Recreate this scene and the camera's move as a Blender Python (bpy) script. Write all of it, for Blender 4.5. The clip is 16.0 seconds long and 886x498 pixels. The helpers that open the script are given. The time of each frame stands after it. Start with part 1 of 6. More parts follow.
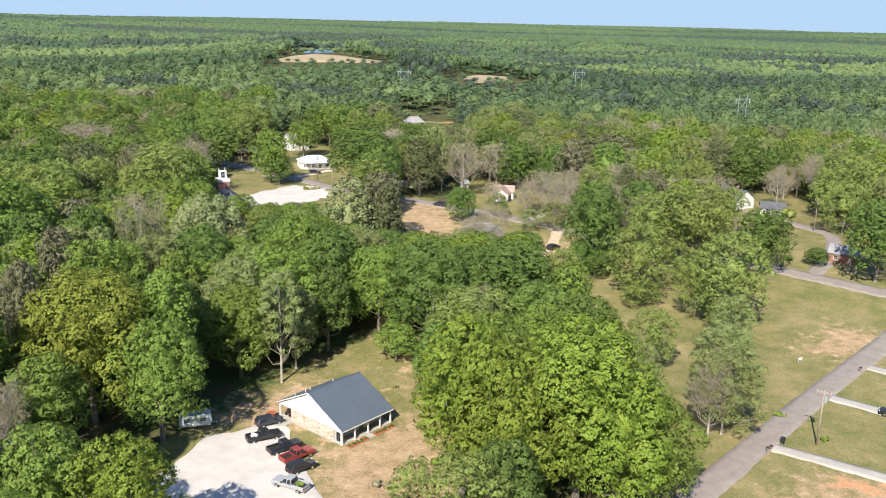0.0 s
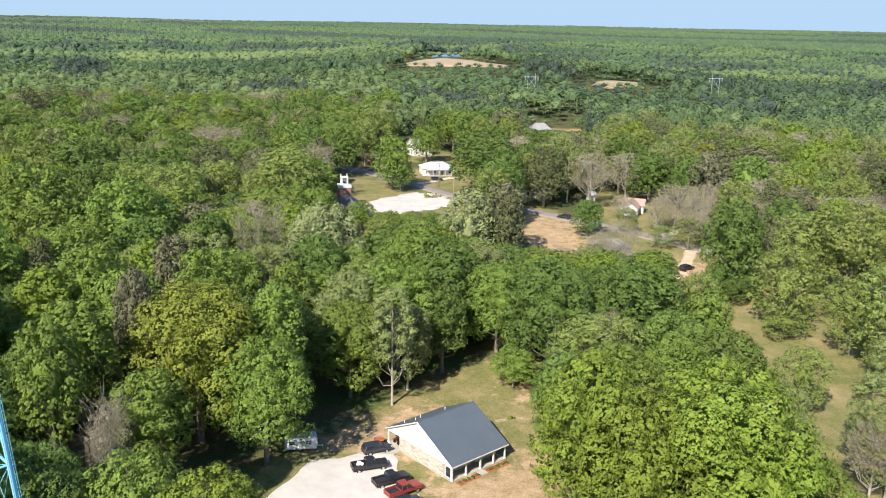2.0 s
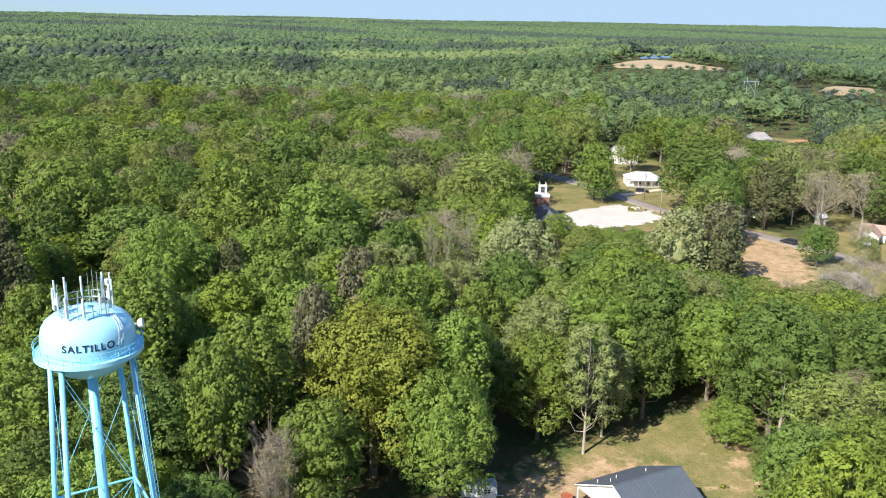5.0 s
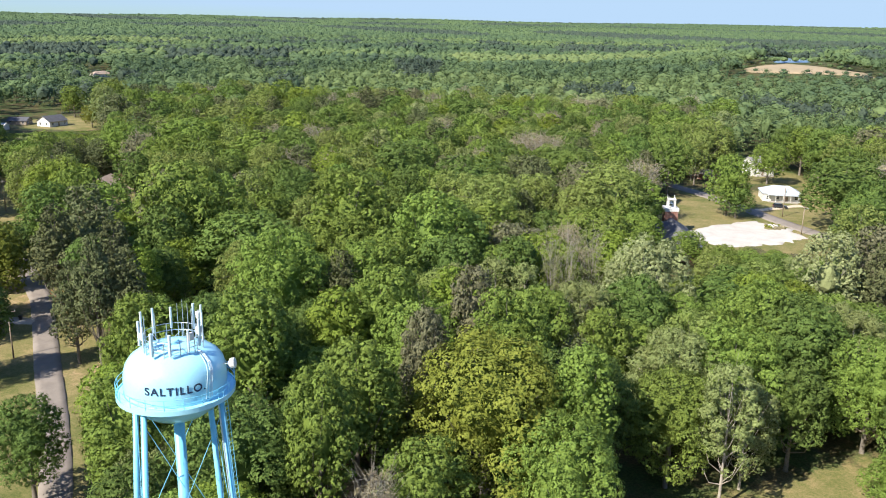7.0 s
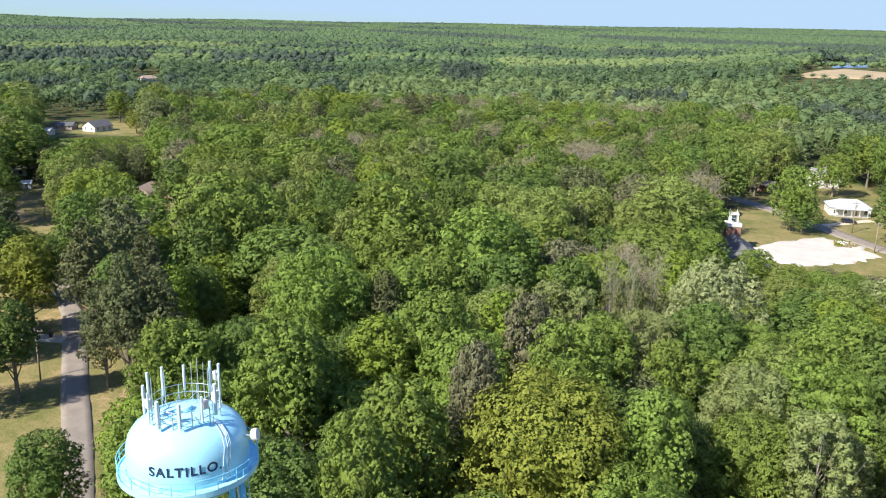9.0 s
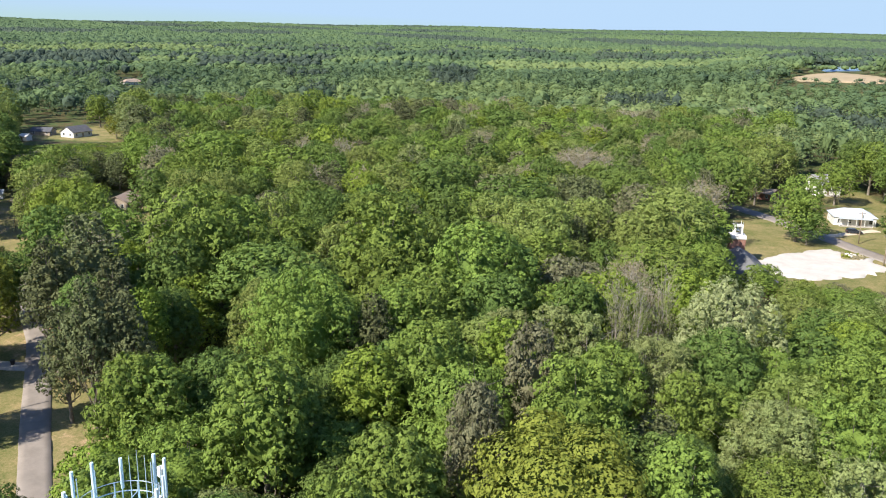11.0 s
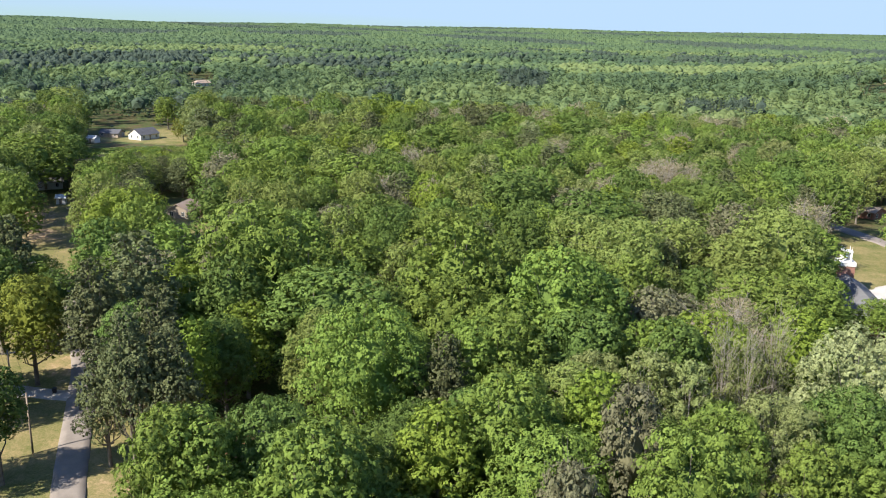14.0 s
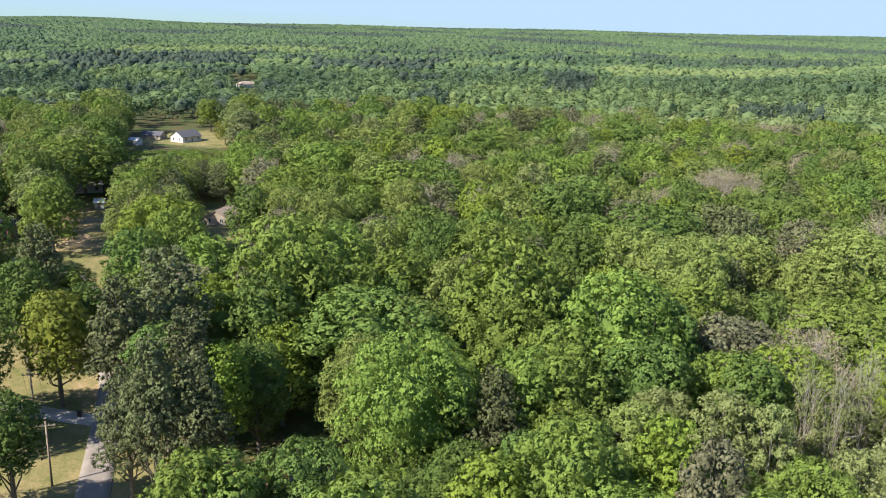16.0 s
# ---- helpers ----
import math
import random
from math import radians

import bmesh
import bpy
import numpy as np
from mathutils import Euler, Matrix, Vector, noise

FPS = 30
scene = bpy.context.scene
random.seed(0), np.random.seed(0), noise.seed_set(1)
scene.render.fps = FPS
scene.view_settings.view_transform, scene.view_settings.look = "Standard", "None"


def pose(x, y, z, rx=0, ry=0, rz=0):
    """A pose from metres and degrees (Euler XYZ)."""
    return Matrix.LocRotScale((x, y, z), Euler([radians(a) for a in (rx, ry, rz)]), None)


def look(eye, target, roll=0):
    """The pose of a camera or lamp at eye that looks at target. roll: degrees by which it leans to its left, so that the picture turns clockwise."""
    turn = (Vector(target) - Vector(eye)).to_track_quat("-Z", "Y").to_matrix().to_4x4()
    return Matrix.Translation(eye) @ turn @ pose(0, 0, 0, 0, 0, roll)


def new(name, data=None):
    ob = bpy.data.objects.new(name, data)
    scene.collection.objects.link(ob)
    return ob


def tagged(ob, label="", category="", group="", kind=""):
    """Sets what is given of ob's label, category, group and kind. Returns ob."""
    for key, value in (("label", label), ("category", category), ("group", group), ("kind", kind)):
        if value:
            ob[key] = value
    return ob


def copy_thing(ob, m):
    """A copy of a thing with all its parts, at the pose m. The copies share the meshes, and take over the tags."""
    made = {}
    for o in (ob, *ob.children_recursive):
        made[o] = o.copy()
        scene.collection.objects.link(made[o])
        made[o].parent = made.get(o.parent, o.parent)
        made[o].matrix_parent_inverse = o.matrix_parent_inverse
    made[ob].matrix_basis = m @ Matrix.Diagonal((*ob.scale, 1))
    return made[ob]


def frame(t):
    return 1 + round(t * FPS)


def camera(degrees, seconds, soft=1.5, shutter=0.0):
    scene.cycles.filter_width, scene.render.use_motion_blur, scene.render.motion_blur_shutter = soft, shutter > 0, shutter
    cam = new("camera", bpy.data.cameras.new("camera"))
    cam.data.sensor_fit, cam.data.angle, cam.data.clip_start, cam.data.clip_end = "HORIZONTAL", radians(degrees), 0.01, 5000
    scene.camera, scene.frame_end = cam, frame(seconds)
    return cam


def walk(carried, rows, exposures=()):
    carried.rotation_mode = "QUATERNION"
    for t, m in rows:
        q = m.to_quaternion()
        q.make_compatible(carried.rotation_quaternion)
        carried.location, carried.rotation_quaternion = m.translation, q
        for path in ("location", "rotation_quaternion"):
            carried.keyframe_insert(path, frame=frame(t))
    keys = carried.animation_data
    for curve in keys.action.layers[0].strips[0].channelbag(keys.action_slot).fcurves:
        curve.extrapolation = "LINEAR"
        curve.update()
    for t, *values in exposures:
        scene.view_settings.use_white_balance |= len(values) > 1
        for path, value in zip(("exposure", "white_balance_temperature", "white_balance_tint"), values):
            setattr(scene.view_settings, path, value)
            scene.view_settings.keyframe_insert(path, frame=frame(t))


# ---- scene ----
cam = camera(55.3, 16.0, soft=1.05)
EYE = 67.0
ROWS = [
    (0.0, 0.0, 0.0, 0.0, 74.88, -1.218, 0.329),
    (0.5, 0.01, 2.773, 0.018, 75.11, -1.172, 2.433),
    (1.0, -0.132, 5.524, 0.03, 75.063, -1.132, 4.438),
    (1.5, -0.448, 8.247, 0.071, 74.992, -1.108, 6.474),
    (2.0, -0.904, 10.944, 0.028, 74.968, -1.075, 8.728),
    (2.5, -1.454, 13.617, -0.016, 74.899, -1.087, 10.859),
    (3.0, -2.159, 16.314, -0.046, 74.85, -1.08, 13.156),
    (3.5, -2.933, 18.981, -0.041, 74.805, -1.09, 15.268),
    (4.0, -3.826, 21.594, -0.066, 74.794, -1.079, 17.423),
    (6.5, -10.062, 33.803, -0.168, 74.653, -1.014, 28.498),
    (7.0, -11.648, 36.091, -0.154, 74.712, -1.009, 30.078),
    (7.5, -13.319, 38.398, -0.081, 74.759, -0.989, 31.923),
    (8.0, -15.077, 40.665, -0.073, 74.816, -0.96, 32.988),
    (8.5, -16.874, 42.995, -0.152, 74.873, -0.921, 33.185),
    (9.0, -18.671, 45.238, -0.183, 74.929, -0.911, 33.028),
    (11.5, -27.461, 56.722, -0.176, 75.129, -0.995, 32.182),
    (12.0, -29.251, 58.914, -0.139, 75.148, -1.022, 33.096),
    (12.5, -31.088, 61.089, -0.126, 75.161, -1.032, 33.826),
    (13.0, -32.97, 63.175, -0.053, 75.154, -1.084, 35.039),
    (13.5, -34.925, 65.235, -0.055, 75.151, -1.095, 35.971),
    (14.0, -36.894, 67.246, -0.009, 75.147, -1.084, 36.728),
    (14.5, -38.837, 69.338, 0.023, 75.152, -1.126, 37.059),
    (15.0, -40.829, 71.309, 0.064, 75.175, -1.161, 37.986),
    (15.5, -42.839, 73.245, 0.133, 75.184, -1.193, 38.748),
    (16.0, -44.901, 75.195, 0.11, 75.193, -1.221, 39.59),
]
walk(cam, [(t, pose(x, y, EYE + z, rx, ry, rz)) for t, x, y, z, rx, ry, rz in ROWS],
     exposures=[(0.0, 0.97), (4.0, 1.0), (9.0, 1.03), (12.5, 1.05), (16.0, 1.12)])

# ---- daylight ----
SUN_AZ, SUN_EL = 252.0, 41.0
sun_data = bpy.data.lights.new("sun", "SUN")
sun_data.energy, sun_data.angle, sun_data.color = 4.6, radians(0.53), (1.0, 0.94, 0.84)
sun = new("sun", sun_data)
sun.matrix_world = look((math.cos(radians(SUN_AZ)) * 100, math.sin(radians(SUN_AZ)) * 100, 100 * math.tan(radians(SUN_EL))), (0, 0, 0))
world = bpy.data.worlds.new("sky")
scene.world = world
world.use_nodes = True
wn = world.node_tree
sky = wn.nodes.new("ShaderNodeTexSky")
sky.sky_type, sky.sun_disc = "NISHITA", False
sky.sun_elevation, sky.sun_rotation = radians(SUN_EL), radians(90 - SUN_AZ)
sky.air_density, sky.dust_density, sky.ozone_density = 1.0, 0.4, 3.0
cool = wn.nodes.new("ShaderNodeMix")     # a clear, cool spring sky
cool.data_type, cool.blend_type = "RGBA", "MULTIPLY"
cool.inputs[0].default_value = 1.0
cool.inputs[7].default_value = (0.80, 0.93, 1.22, 1.0)
wn.links.new(sky.outputs[0], cool.inputs[6])
soft_rim = wn.nodes.new("ShaderNodeMix")  # a horizon without glare
soft_rim.data_type, soft_rim.blend_type = "RGBA", "DARKEN"
soft_rim.inputs[0].default_value = 1.0
soft_rim.inputs[7].default_value = (2.75, 3.85, 5.2, 1.0)
wn.links.new(cool.outputs[2], soft_rim.inputs[6])
wn.links.new(soft_rim.outputs[2], wn.nodes["Background"].inputs[0])
wn.nodes["Background"].inputs[1].default_value = 0.092


# ---- terrain ----
KNOTS = [(-15, 127, 0), (-30, 153, -1), (-160, 133, 6), (-69, 280, 5), (20, 100, 0), (60, 150, 0), (-60, 110, 1), (-90, 160, 2),
         (-265, 235, 7), (-380, 300, 9), (0, 180, 1), (0, 300, 5), (150, 250, 4), (-200, 150, 7), (-40, 40, 2)]
HILLS = [(-4150, 2250, 420, 15), (-112, 900, 150, 17), (-165, 1130, 170, 22), (36, 765, 110, 12)]


def terrain(x, y):
    """Height of the ground; works on arrays too."""
    x, y = np.asarray(x, float), np.asarray(y, float)
    w = s = 0
    for a, b, c in KNOTS:
        k = ((x - a) ** 2 + (y - b) ** 2 + 600) ** -2
        w, s = w + k, s + k * c
    r = np.hypot(x, y)
    z = s / w + np.maximum(0, (r - 600) / 4400) ** 1.3 * 36
    for a, b, size, h in HILLS:
        z = z + h * np.exp(-((x - a) ** 2 + (y - b) ** 2) / size ** 2)
    far = np.clip((r - 400) / 800, 0, 1)
    return z + far * 5 * np.sin(x / 310 + 1.3) * np.sin(y / 260 + 0.4)


def inside(x, y, poly):
    """Which of the points lie in the polygon."""
    x, y = np.asarray(x, float), np.asarray(y, float)
    c = np.zeros(x.shape, bool)
    for (ax, ay), (bx, by) in zip(poly, poly[1:] + poly[:1]):
        if ay != by:
            c ^= ((ay > y) != (by > y)) & (x < (bx - ax) * (y - ay) / (by - ay) + ax)
    return c


def edge_distance(x, y, line, closed=False):
    """Distance from the points to a polyline."""
    d = np.full(np.shape(x), 1e9)
    for (ax, ay), (bx, by) in zip(line, line[1:] + (line[:1] if closed else [])):
        vx, vy = bx - ax, by - ay
        k = np.clip(((x - ax) * vx + (y - ay) * vy) / (vx * vx + vy * vy + 1e-9), 0, 1)
        d = np.minimum(d, np.hypot(x - ax - k * vx, y - ay - k * vy))
    return d


# ---- materials ----
def rgb(h):
    return tuple(h) + (1.0,)


class Nodes:
    """A node material under construction."""

    def __init__(self, name, rough=0.8, metal=0.0, spec=0.3):
        self.m = bpy.data.materials.new(name)
        self.m.use_nodes = True
        self.t = self.m.node_tree
        self.b = self.t.nodes["Principled BSDF"]
        self.b.inputs["Roughness"].default_value = rough
        self.b.inputs["Metallic"].default_value = metal
        self.b.inputs["Specular IOR Level"].default_value = spec

    def add(self, kind, **values):
        n = self.t.nodes.new(kind)
        for k, v in values.items():
            setattr(n, k, v)
        return n

    def link(self, a, b):
        self.t.links.new(a, b)

    def coords(self):
        return self.add("ShaderNodeNewGeometry").outputs["Position"]

    def noise(self, scale, detail=3.0, vector=None, rough=0.6):
        n = self.add("ShaderNodeTexNoise")
        n.inputs["Scale"].default_value, n.inputs["Detail"].default_value, n.inputs["Roughness"].default_value = scale, detail, rough
        self.link(vector or self.coords(), n.inputs["Vector"])
        return n.outputs["Fac"]

    def ramp(self, fac, stops):
        n = self.add("ShaderNodeValToRGB")
        while len(n.color_ramp.elements) < len(stops):
            n.color_ramp.elements.new(0.5)
        for e, (p, c) in zip(n.color_ramp.elements, stops):
            e.position, e.color = p, rgb(c)
        self.link(fac, n.inputs["Fac"])
        return n.outputs["Color"]

    def mix(self, fac, a, b, blend="MIX"):
        n = self.add("ShaderNodeMix", data_type="RGBA", blend_type=blend)
        for s, v in ((n.inputs[0], fac), (n.inputs[6], a), (n.inputs[7], b)):
            if isinstance(v, (int, float)):
                s.default_value = v
            elif isinstance(v, tuple):
                s.default_value = rgb(v)
            else:
                self.link(v, s)
        return n.outputs[2]

    def math(self, op, a, b=0.0):
        n = self.add("ShaderNodeMath", operation=op)
        for s, v in ((n.inputs[0], a), (n.inputs[1], b)):
            if isinstance(v, (int, float)):
                s.default_value = v
            else:
                self.link(v, s)
        return n.outputs[0]

    def colour(self, c):
        self.link(c, self.b.inputs["Base Color"])
        return self

    def bump(self, fac, strength, distance=0.02):
        n = self.add("ShaderNodeBump")
        n.inputs["Strength"].default_value, n.inputs["Distance"].default_value = strength, distance
        self.link(fac, n.inputs["Height"])
        self.link(n.outputs[0], self.b.inputs["Normal"])
        return self


def surface(name, dark, light, scale=1.0, fine=12.0, rough=0.8, metal=0.0, bump=0.3, depth=0.02, spec=0.3):
    """A worn surface: stains at one scale, grain at another."""
    m = Nodes(name, rough, metal, spec)
    big, small = m.noise(scale), m.noise(scale * fine, 4.0)
    both = m.math("ADD", m.math("MULTIPLY", big, 0.6), m.math("MULTIPLY", small, 0.4))
    m.colour(m.ramp(both, [(0.32, dark), (0.68, light)]))
    if bump:
        m.bump(small, bump, depth)
    return m.m


def leaf_material(name, dark, mid, light, sheer=0.24):
    """Foliage: each crown has its own tone, with lighter and darker sprays; some light passes through the leaves."""
    m = Nodes(name, 0.75, 0.0, 0.12)
    info = m.add("ShaderNodeObjectInfo").outputs["Random"]
    isle = m.add("ShaderNodeNewGeometry").outputs["Random Per Island"]
    grain = m.noise(0.5, 3.0)
    fine = m.noise(3.2, 5.0, rough=0.8)
    f = m.math("ADD", m.math("ADD", m.math("MULTIPLY", isle, 0.3), m.math("MULTIPLY", grain, 0.3)), m.math("MULTIPLY", fine, 0.4))
    c = m.ramp(f, [(0.22, tuple(0.95 * v for v in dark)), (0.34, tuple(0.85 * v + 0.15 * w for v, w in zip(dark, mid))), (0.5, mid), (0.74, tuple(0.6 * v + 0.4 * w for v, w in zip(light, mid)))])
    m.bump(fine, 0.5, 0.15)
    hue = m.add("ShaderNodeHueSaturation")
    m.link(m.math("ADD", m.math("MULTIPLY", info, 0.017), 0.488), hue.inputs["Hue"])
    m.link(m.math("ADD", m.math("MULTIPLY", info, 0.28), 0.98), hue.inputs["Value"])
    m.link(c, hue.inputs["Color"])
    return leaf_finish(m, hue.outputs[0], sheer)


def leaf_finish(m, c, sheer):
    m.colour(c)
    if sheer:
        through_leaf = m.add("ShaderNodeBsdfTranslucent")
        m.link(c, through_leaf.inputs["Color"])
        mixed = m.add("ShaderNodeMixShader")
        mixed.inputs[0].default_value = sheer
        m.link(m.b.outputs[0], mixed.inputs[1])
        m.link(through_leaf.outputs[0], mixed.inputs[2])
        m.link(mixed.outputs[0], m.t.nodes["Material Output"].inputs["Surface"])
    return m.m


LEAF = {
    "o": leaf_material("oak_leaves", (0.084, 0.126, 0.029), (0.153, 0.219, 0.044), (0.234, 0.308, 0.062)),
    "d": leaf_material("dark_oak_leaves", (0.058, 0.097, 0.026), (0.107, 0.166, 0.040), (0.170, 0.232, 0.058)),
    # cool-toned trees; part of the tone is distance haze put into the colour
    "c": leaf_material("cool_hazy_leaves", (0.072, 0.113, 0.029), (0.131, 0.192, 0.044), (0.201, 0.266, 0.063)),
    "b": leaf_material("maple_leaves", (0.092, 0.139, 0.024), (0.170, 0.234, 0.036), (0.256, 0.315, 0.055)),
    "y": leaf_material("young_oak_leaves", (0.097, 0.120, 0.022), (0.178, 0.203, 0.034), (0.258, 0.271, 0.056)),
    "l": leaf_material("light_leaves", (0.107, 0.147, 0.041), (0.193, 0.242, 0.064), (0.277, 0.323, 0.093)),
    "s": leaf_material("poplar_leaves", (0.113, 0.140, 0.050), (0.202, 0.238, 0.086), (0.310, 0.342, 0.132)),
    "p": leaf_material("silver_leaves", (0.146, 0.170, 0.074), (0.256, 0.284, 0.128), (0.360, 0.380, 0.188)),
    "n": leaf_material("pine_needles", (0.062, 0.074, 0.033), (0.112, 0.128, 0.056), (0.174, 0.190, 0.086), 0.1),
    "g": leaf_material("budding_twigs", (0.150, 0.137, 0.085), (0.265, 0.234, 0.139), (0.386, 0.338, 0.212), 0.1),
    "k": leaf_material("brown_grey_buds", (0.082, 0.084, 0.046), (0.142, 0.142, 0.078), (0.216, 0.210, 0.118), 0.1),
    "q": leaf_material("sparse_birch_leaves", (0.122, 0.152, 0.055), (0.218, 0.256, 0.095), (0.320, 0.355, 0.145)),
}
PALE_BARK = surface("pale_bark", (0.24, 0.21, 0.17), (0.42, 0.38, 0.32), 1.5, 8, 0.9, bump=0.6, depth=0.04)
BARK = surface("bark", (0.09, 0.075, 0.06), (0.24, 0.21, 0.17), 1.5, 8, 0.9, bump=0.6, depth=0.04)


def hazy_woods_material():
    m = Nodes("hazy_woods_leaves", 0.75, 0.0, 0.12)
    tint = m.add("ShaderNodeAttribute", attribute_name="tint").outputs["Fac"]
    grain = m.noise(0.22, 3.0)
    # the extra blue in these greens is distance haze put into the leaf colour
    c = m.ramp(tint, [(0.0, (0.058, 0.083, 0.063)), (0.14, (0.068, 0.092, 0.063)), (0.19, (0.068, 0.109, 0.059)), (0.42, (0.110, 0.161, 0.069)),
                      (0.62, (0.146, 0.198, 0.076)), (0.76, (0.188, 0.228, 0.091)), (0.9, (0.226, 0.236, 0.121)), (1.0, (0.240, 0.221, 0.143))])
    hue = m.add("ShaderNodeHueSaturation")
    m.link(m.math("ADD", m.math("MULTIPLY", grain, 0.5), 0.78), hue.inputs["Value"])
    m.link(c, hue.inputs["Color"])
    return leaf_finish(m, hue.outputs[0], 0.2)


HAZY_WOODS = hazy_woods_material()


def ground_material():
    m = Nodes("ground", 0.95, 0.0, 0.1)
    cover = m.add("ShaderNodeAttribute", attribute_name="cover")
    sep = m.add("ShaderNodeSeparateColor")
    m.link(cover.outputs["Color"], sep.inputs[0])
    rag = m.noise(0.35, 5.0, rough=0.7)
    fine = m.noise(2.5, 5.0, rough=0.7)
    wide = m.noise(0.11, 6.0, rough=0.75)
    speck = m.noise(7.0, 4.0, rough=0.8)
    leafy = m.ramp(fine, [(0.3, (0.035, 0.05, 0.018)), (0.55, (0.075, 0.105, 0.035)), (0.75, (0.12, 0.14, 0.06))])
    litter = m.ramp(fine, [(0.3, (0.05, 0.044, 0.022)), (0.52, (0.105, 0.088, 0.042)), (0.75, (0.20, 0.135, 0.075))])
    lawn = m.ramp(m.math("ADD", m.math("MULTIPLY", wide, 0.45), m.math("ADD", m.math("MULTIPLY", fine, 0.3), m.math("MULTIPLY", speck, 0.25))),
                  [(0.38, (0.082, 0.104, 0.030)), (0.45, (0.142, 0.146, 0.050)), (0.51, (0.205, 0.180, 0.076)), (0.59, (0.31, 0.236, 0.118))])
    dry = m.ramp(m.math("ADD", m.math("MULTIPLY", rag, 0.4), m.math("ADD", m.math("MULTIPLY", fine, 0.3), m.math("MULTIPLY", speck, 0.3))),
                 [(0.40, (0.17, 0.125, 0.06)), (0.48, (0.33, 0.235, 0.13)), (0.54, (0.40, 0.28, 0.165)), (0.62, (0.56, 0.41, 0.28))])
    clay = m.ramp(fine, [(0.35, (0.42, 0.19, 0.085)), (0.65, (0.56, 0.33, 0.18))])

    def step(v):
        return m.ramp(m.math("ADD", v, m.math("MULTIPLY", m.math("SUBTRACT", rag, 0.5), 1.5)), [(0.36, (0, 0, 0)), (0.66, (1, 1, 1))])
    litter = m.mix(m.ramp(wide, [(0.44, (0, 0, 0)), (0.56, (1, 1, 1))]), leafy, litter)
    c = m.mix(step(sep.outputs[0]), litter, lawn)
    c = m.mix(step(sep.outputs[1]), c, dry)
    c = m.mix(step(sep.outputs[2]), c, clay)
    m.colour(c)
    return m.bump(fine, 0.5, 0.08).m


GROUND = ground_material()
ASPHALT = surface("asphalt", (0.20, 0.17, 0.145), (0.29, 0.25, 0.215), 0.5, 25, 0.9)
CONCRETE = surface("concrete", (0.31, 0.28, 0.24), (0.44, 0.40, 0.35), 0.4, 20, 0.85)
GRAVEL = surface("gravel", (0.42, 0.38, 0.34), (0.58, 0.54, 0.49), 0.3, 25, 0.95, bump=0.6, depth=0.03)


# ---- building helpers ----
def mesh_of(name, bm, material, smooth=False):
    me = bpy.data.meshes.new(name)
    bm.to_mesh(me)
    bm.free()
    me.materials.append(material)
    if smooth:
        me.polygons.foreach_set("use_smooth", [True] * len(me.polygons))
    return me


def part(name, bm, material, parent=None, label="", at=None, smooth=False):
    """Links a bmesh as one mesh object, under a thing or a part."""
    ob = new(name, mesh_of(name, bm, material, smooth))
    ob.parent = parent
    if at is not None:
        ob.matrix_basis = at
    return tagged(ob, label)


def thing(name, at, label, category, group="", kind=""):
    ob = new(name)
    ob.empty_display_size = 0.5
    ob.matrix_basis = at
    return tagged(ob, label, category, group, kind)


def arrays_mesh(name, verts, faces, material, tint=None, smooth=False):
    """A mesh from arrays of vertices and of equal-sided faces (a list of such arrays)."""
    me = bpy.data.meshes.new(name)
    verts = np.asarray(verts, np.float32)
    faces = [np.asarray(f, np.int32) for f in faces if len(f)]
    me.vertices.add(len(verts))
    me.vertices.foreach_set("co", verts.ravel())
    loops = np.concatenate([f.ravel() for f in faces])
    sizes = np.concatenate([np.full(len(f), f.shape[1], np.int32) for f in faces])
    me.loops.add(len(loops))
    me.loops.foreach_set("vertex_index", loops)
    me.polygons.add(len(sizes))
    me.polygons.foreach_set("loop_start", np.concatenate([[0], np.cumsum(sizes)[:-1]]).astype(np.int32))
    me.polygons.foreach_set("use_smooth", np.full(len(sizes), smooth))
    if tint is not None:
        me.attributes.new("tint", "FLOAT", "POINT").data.foreach_set("value", np.asarray(tint, np.float32))
    me.materials.append(material)
    me.update(calc_edges=True)
    return me


def box(bm, x0, y0, z0, x1, y1, z1, bevel=0.0):
    g = bmesh.ops.create_cube(bm, size=1.0, matrix=Matrix.Translation(((x0 + x1) / 2, (y0 + y1) / 2, (z0 + z1) / 2)) @ Matrix.Diagonal((x1 - x0, y1 - y0, z1 - z0, 1)))
    if bevel:
        bmesh.ops.bevel(bm, geom=list({e for v in g["verts"] for e in v.link_edges}), offset=bevel, segments=2, affect="EDGES", profile=0.6)
    return bm


def rod(bm, a, b, r0, r1=None, sides=8):
    """A round bar from a to b."""
    a, b = Vector(a), Vector(b)
    d = b - a
    m = Matrix.Translation((a + b) / 2) @ d.to_track_quat("Z", "Y").to_matrix().to_4x4()
    bmesh.ops.create_cone(bm, cap_ends=True, segments=sides, radius1=r0, radius2=r0 if r1 is None else r1, depth=d.length, matrix=m)
    return bm


def prism(bm, outline, depth, m=Matrix()):
    """An outline in x and z, pushed along y."""
    n = len(outline)
    a = [bm.verts.new(m @ Vector((x, 0, z))) for x, z in outline]
    b = [bm.verts.new(m @ Vector((x, depth, z))) for x, z in outline]
    bm.faces.new(a), bm.faces.new(b[::-1])
    for i in range(n):
        bm.faces.new((a[i - 1], b[i - 1], b[i], a[i]))
    bmesh.ops.recalc_face_normals(bm, faces=bm.faces)
    return bm


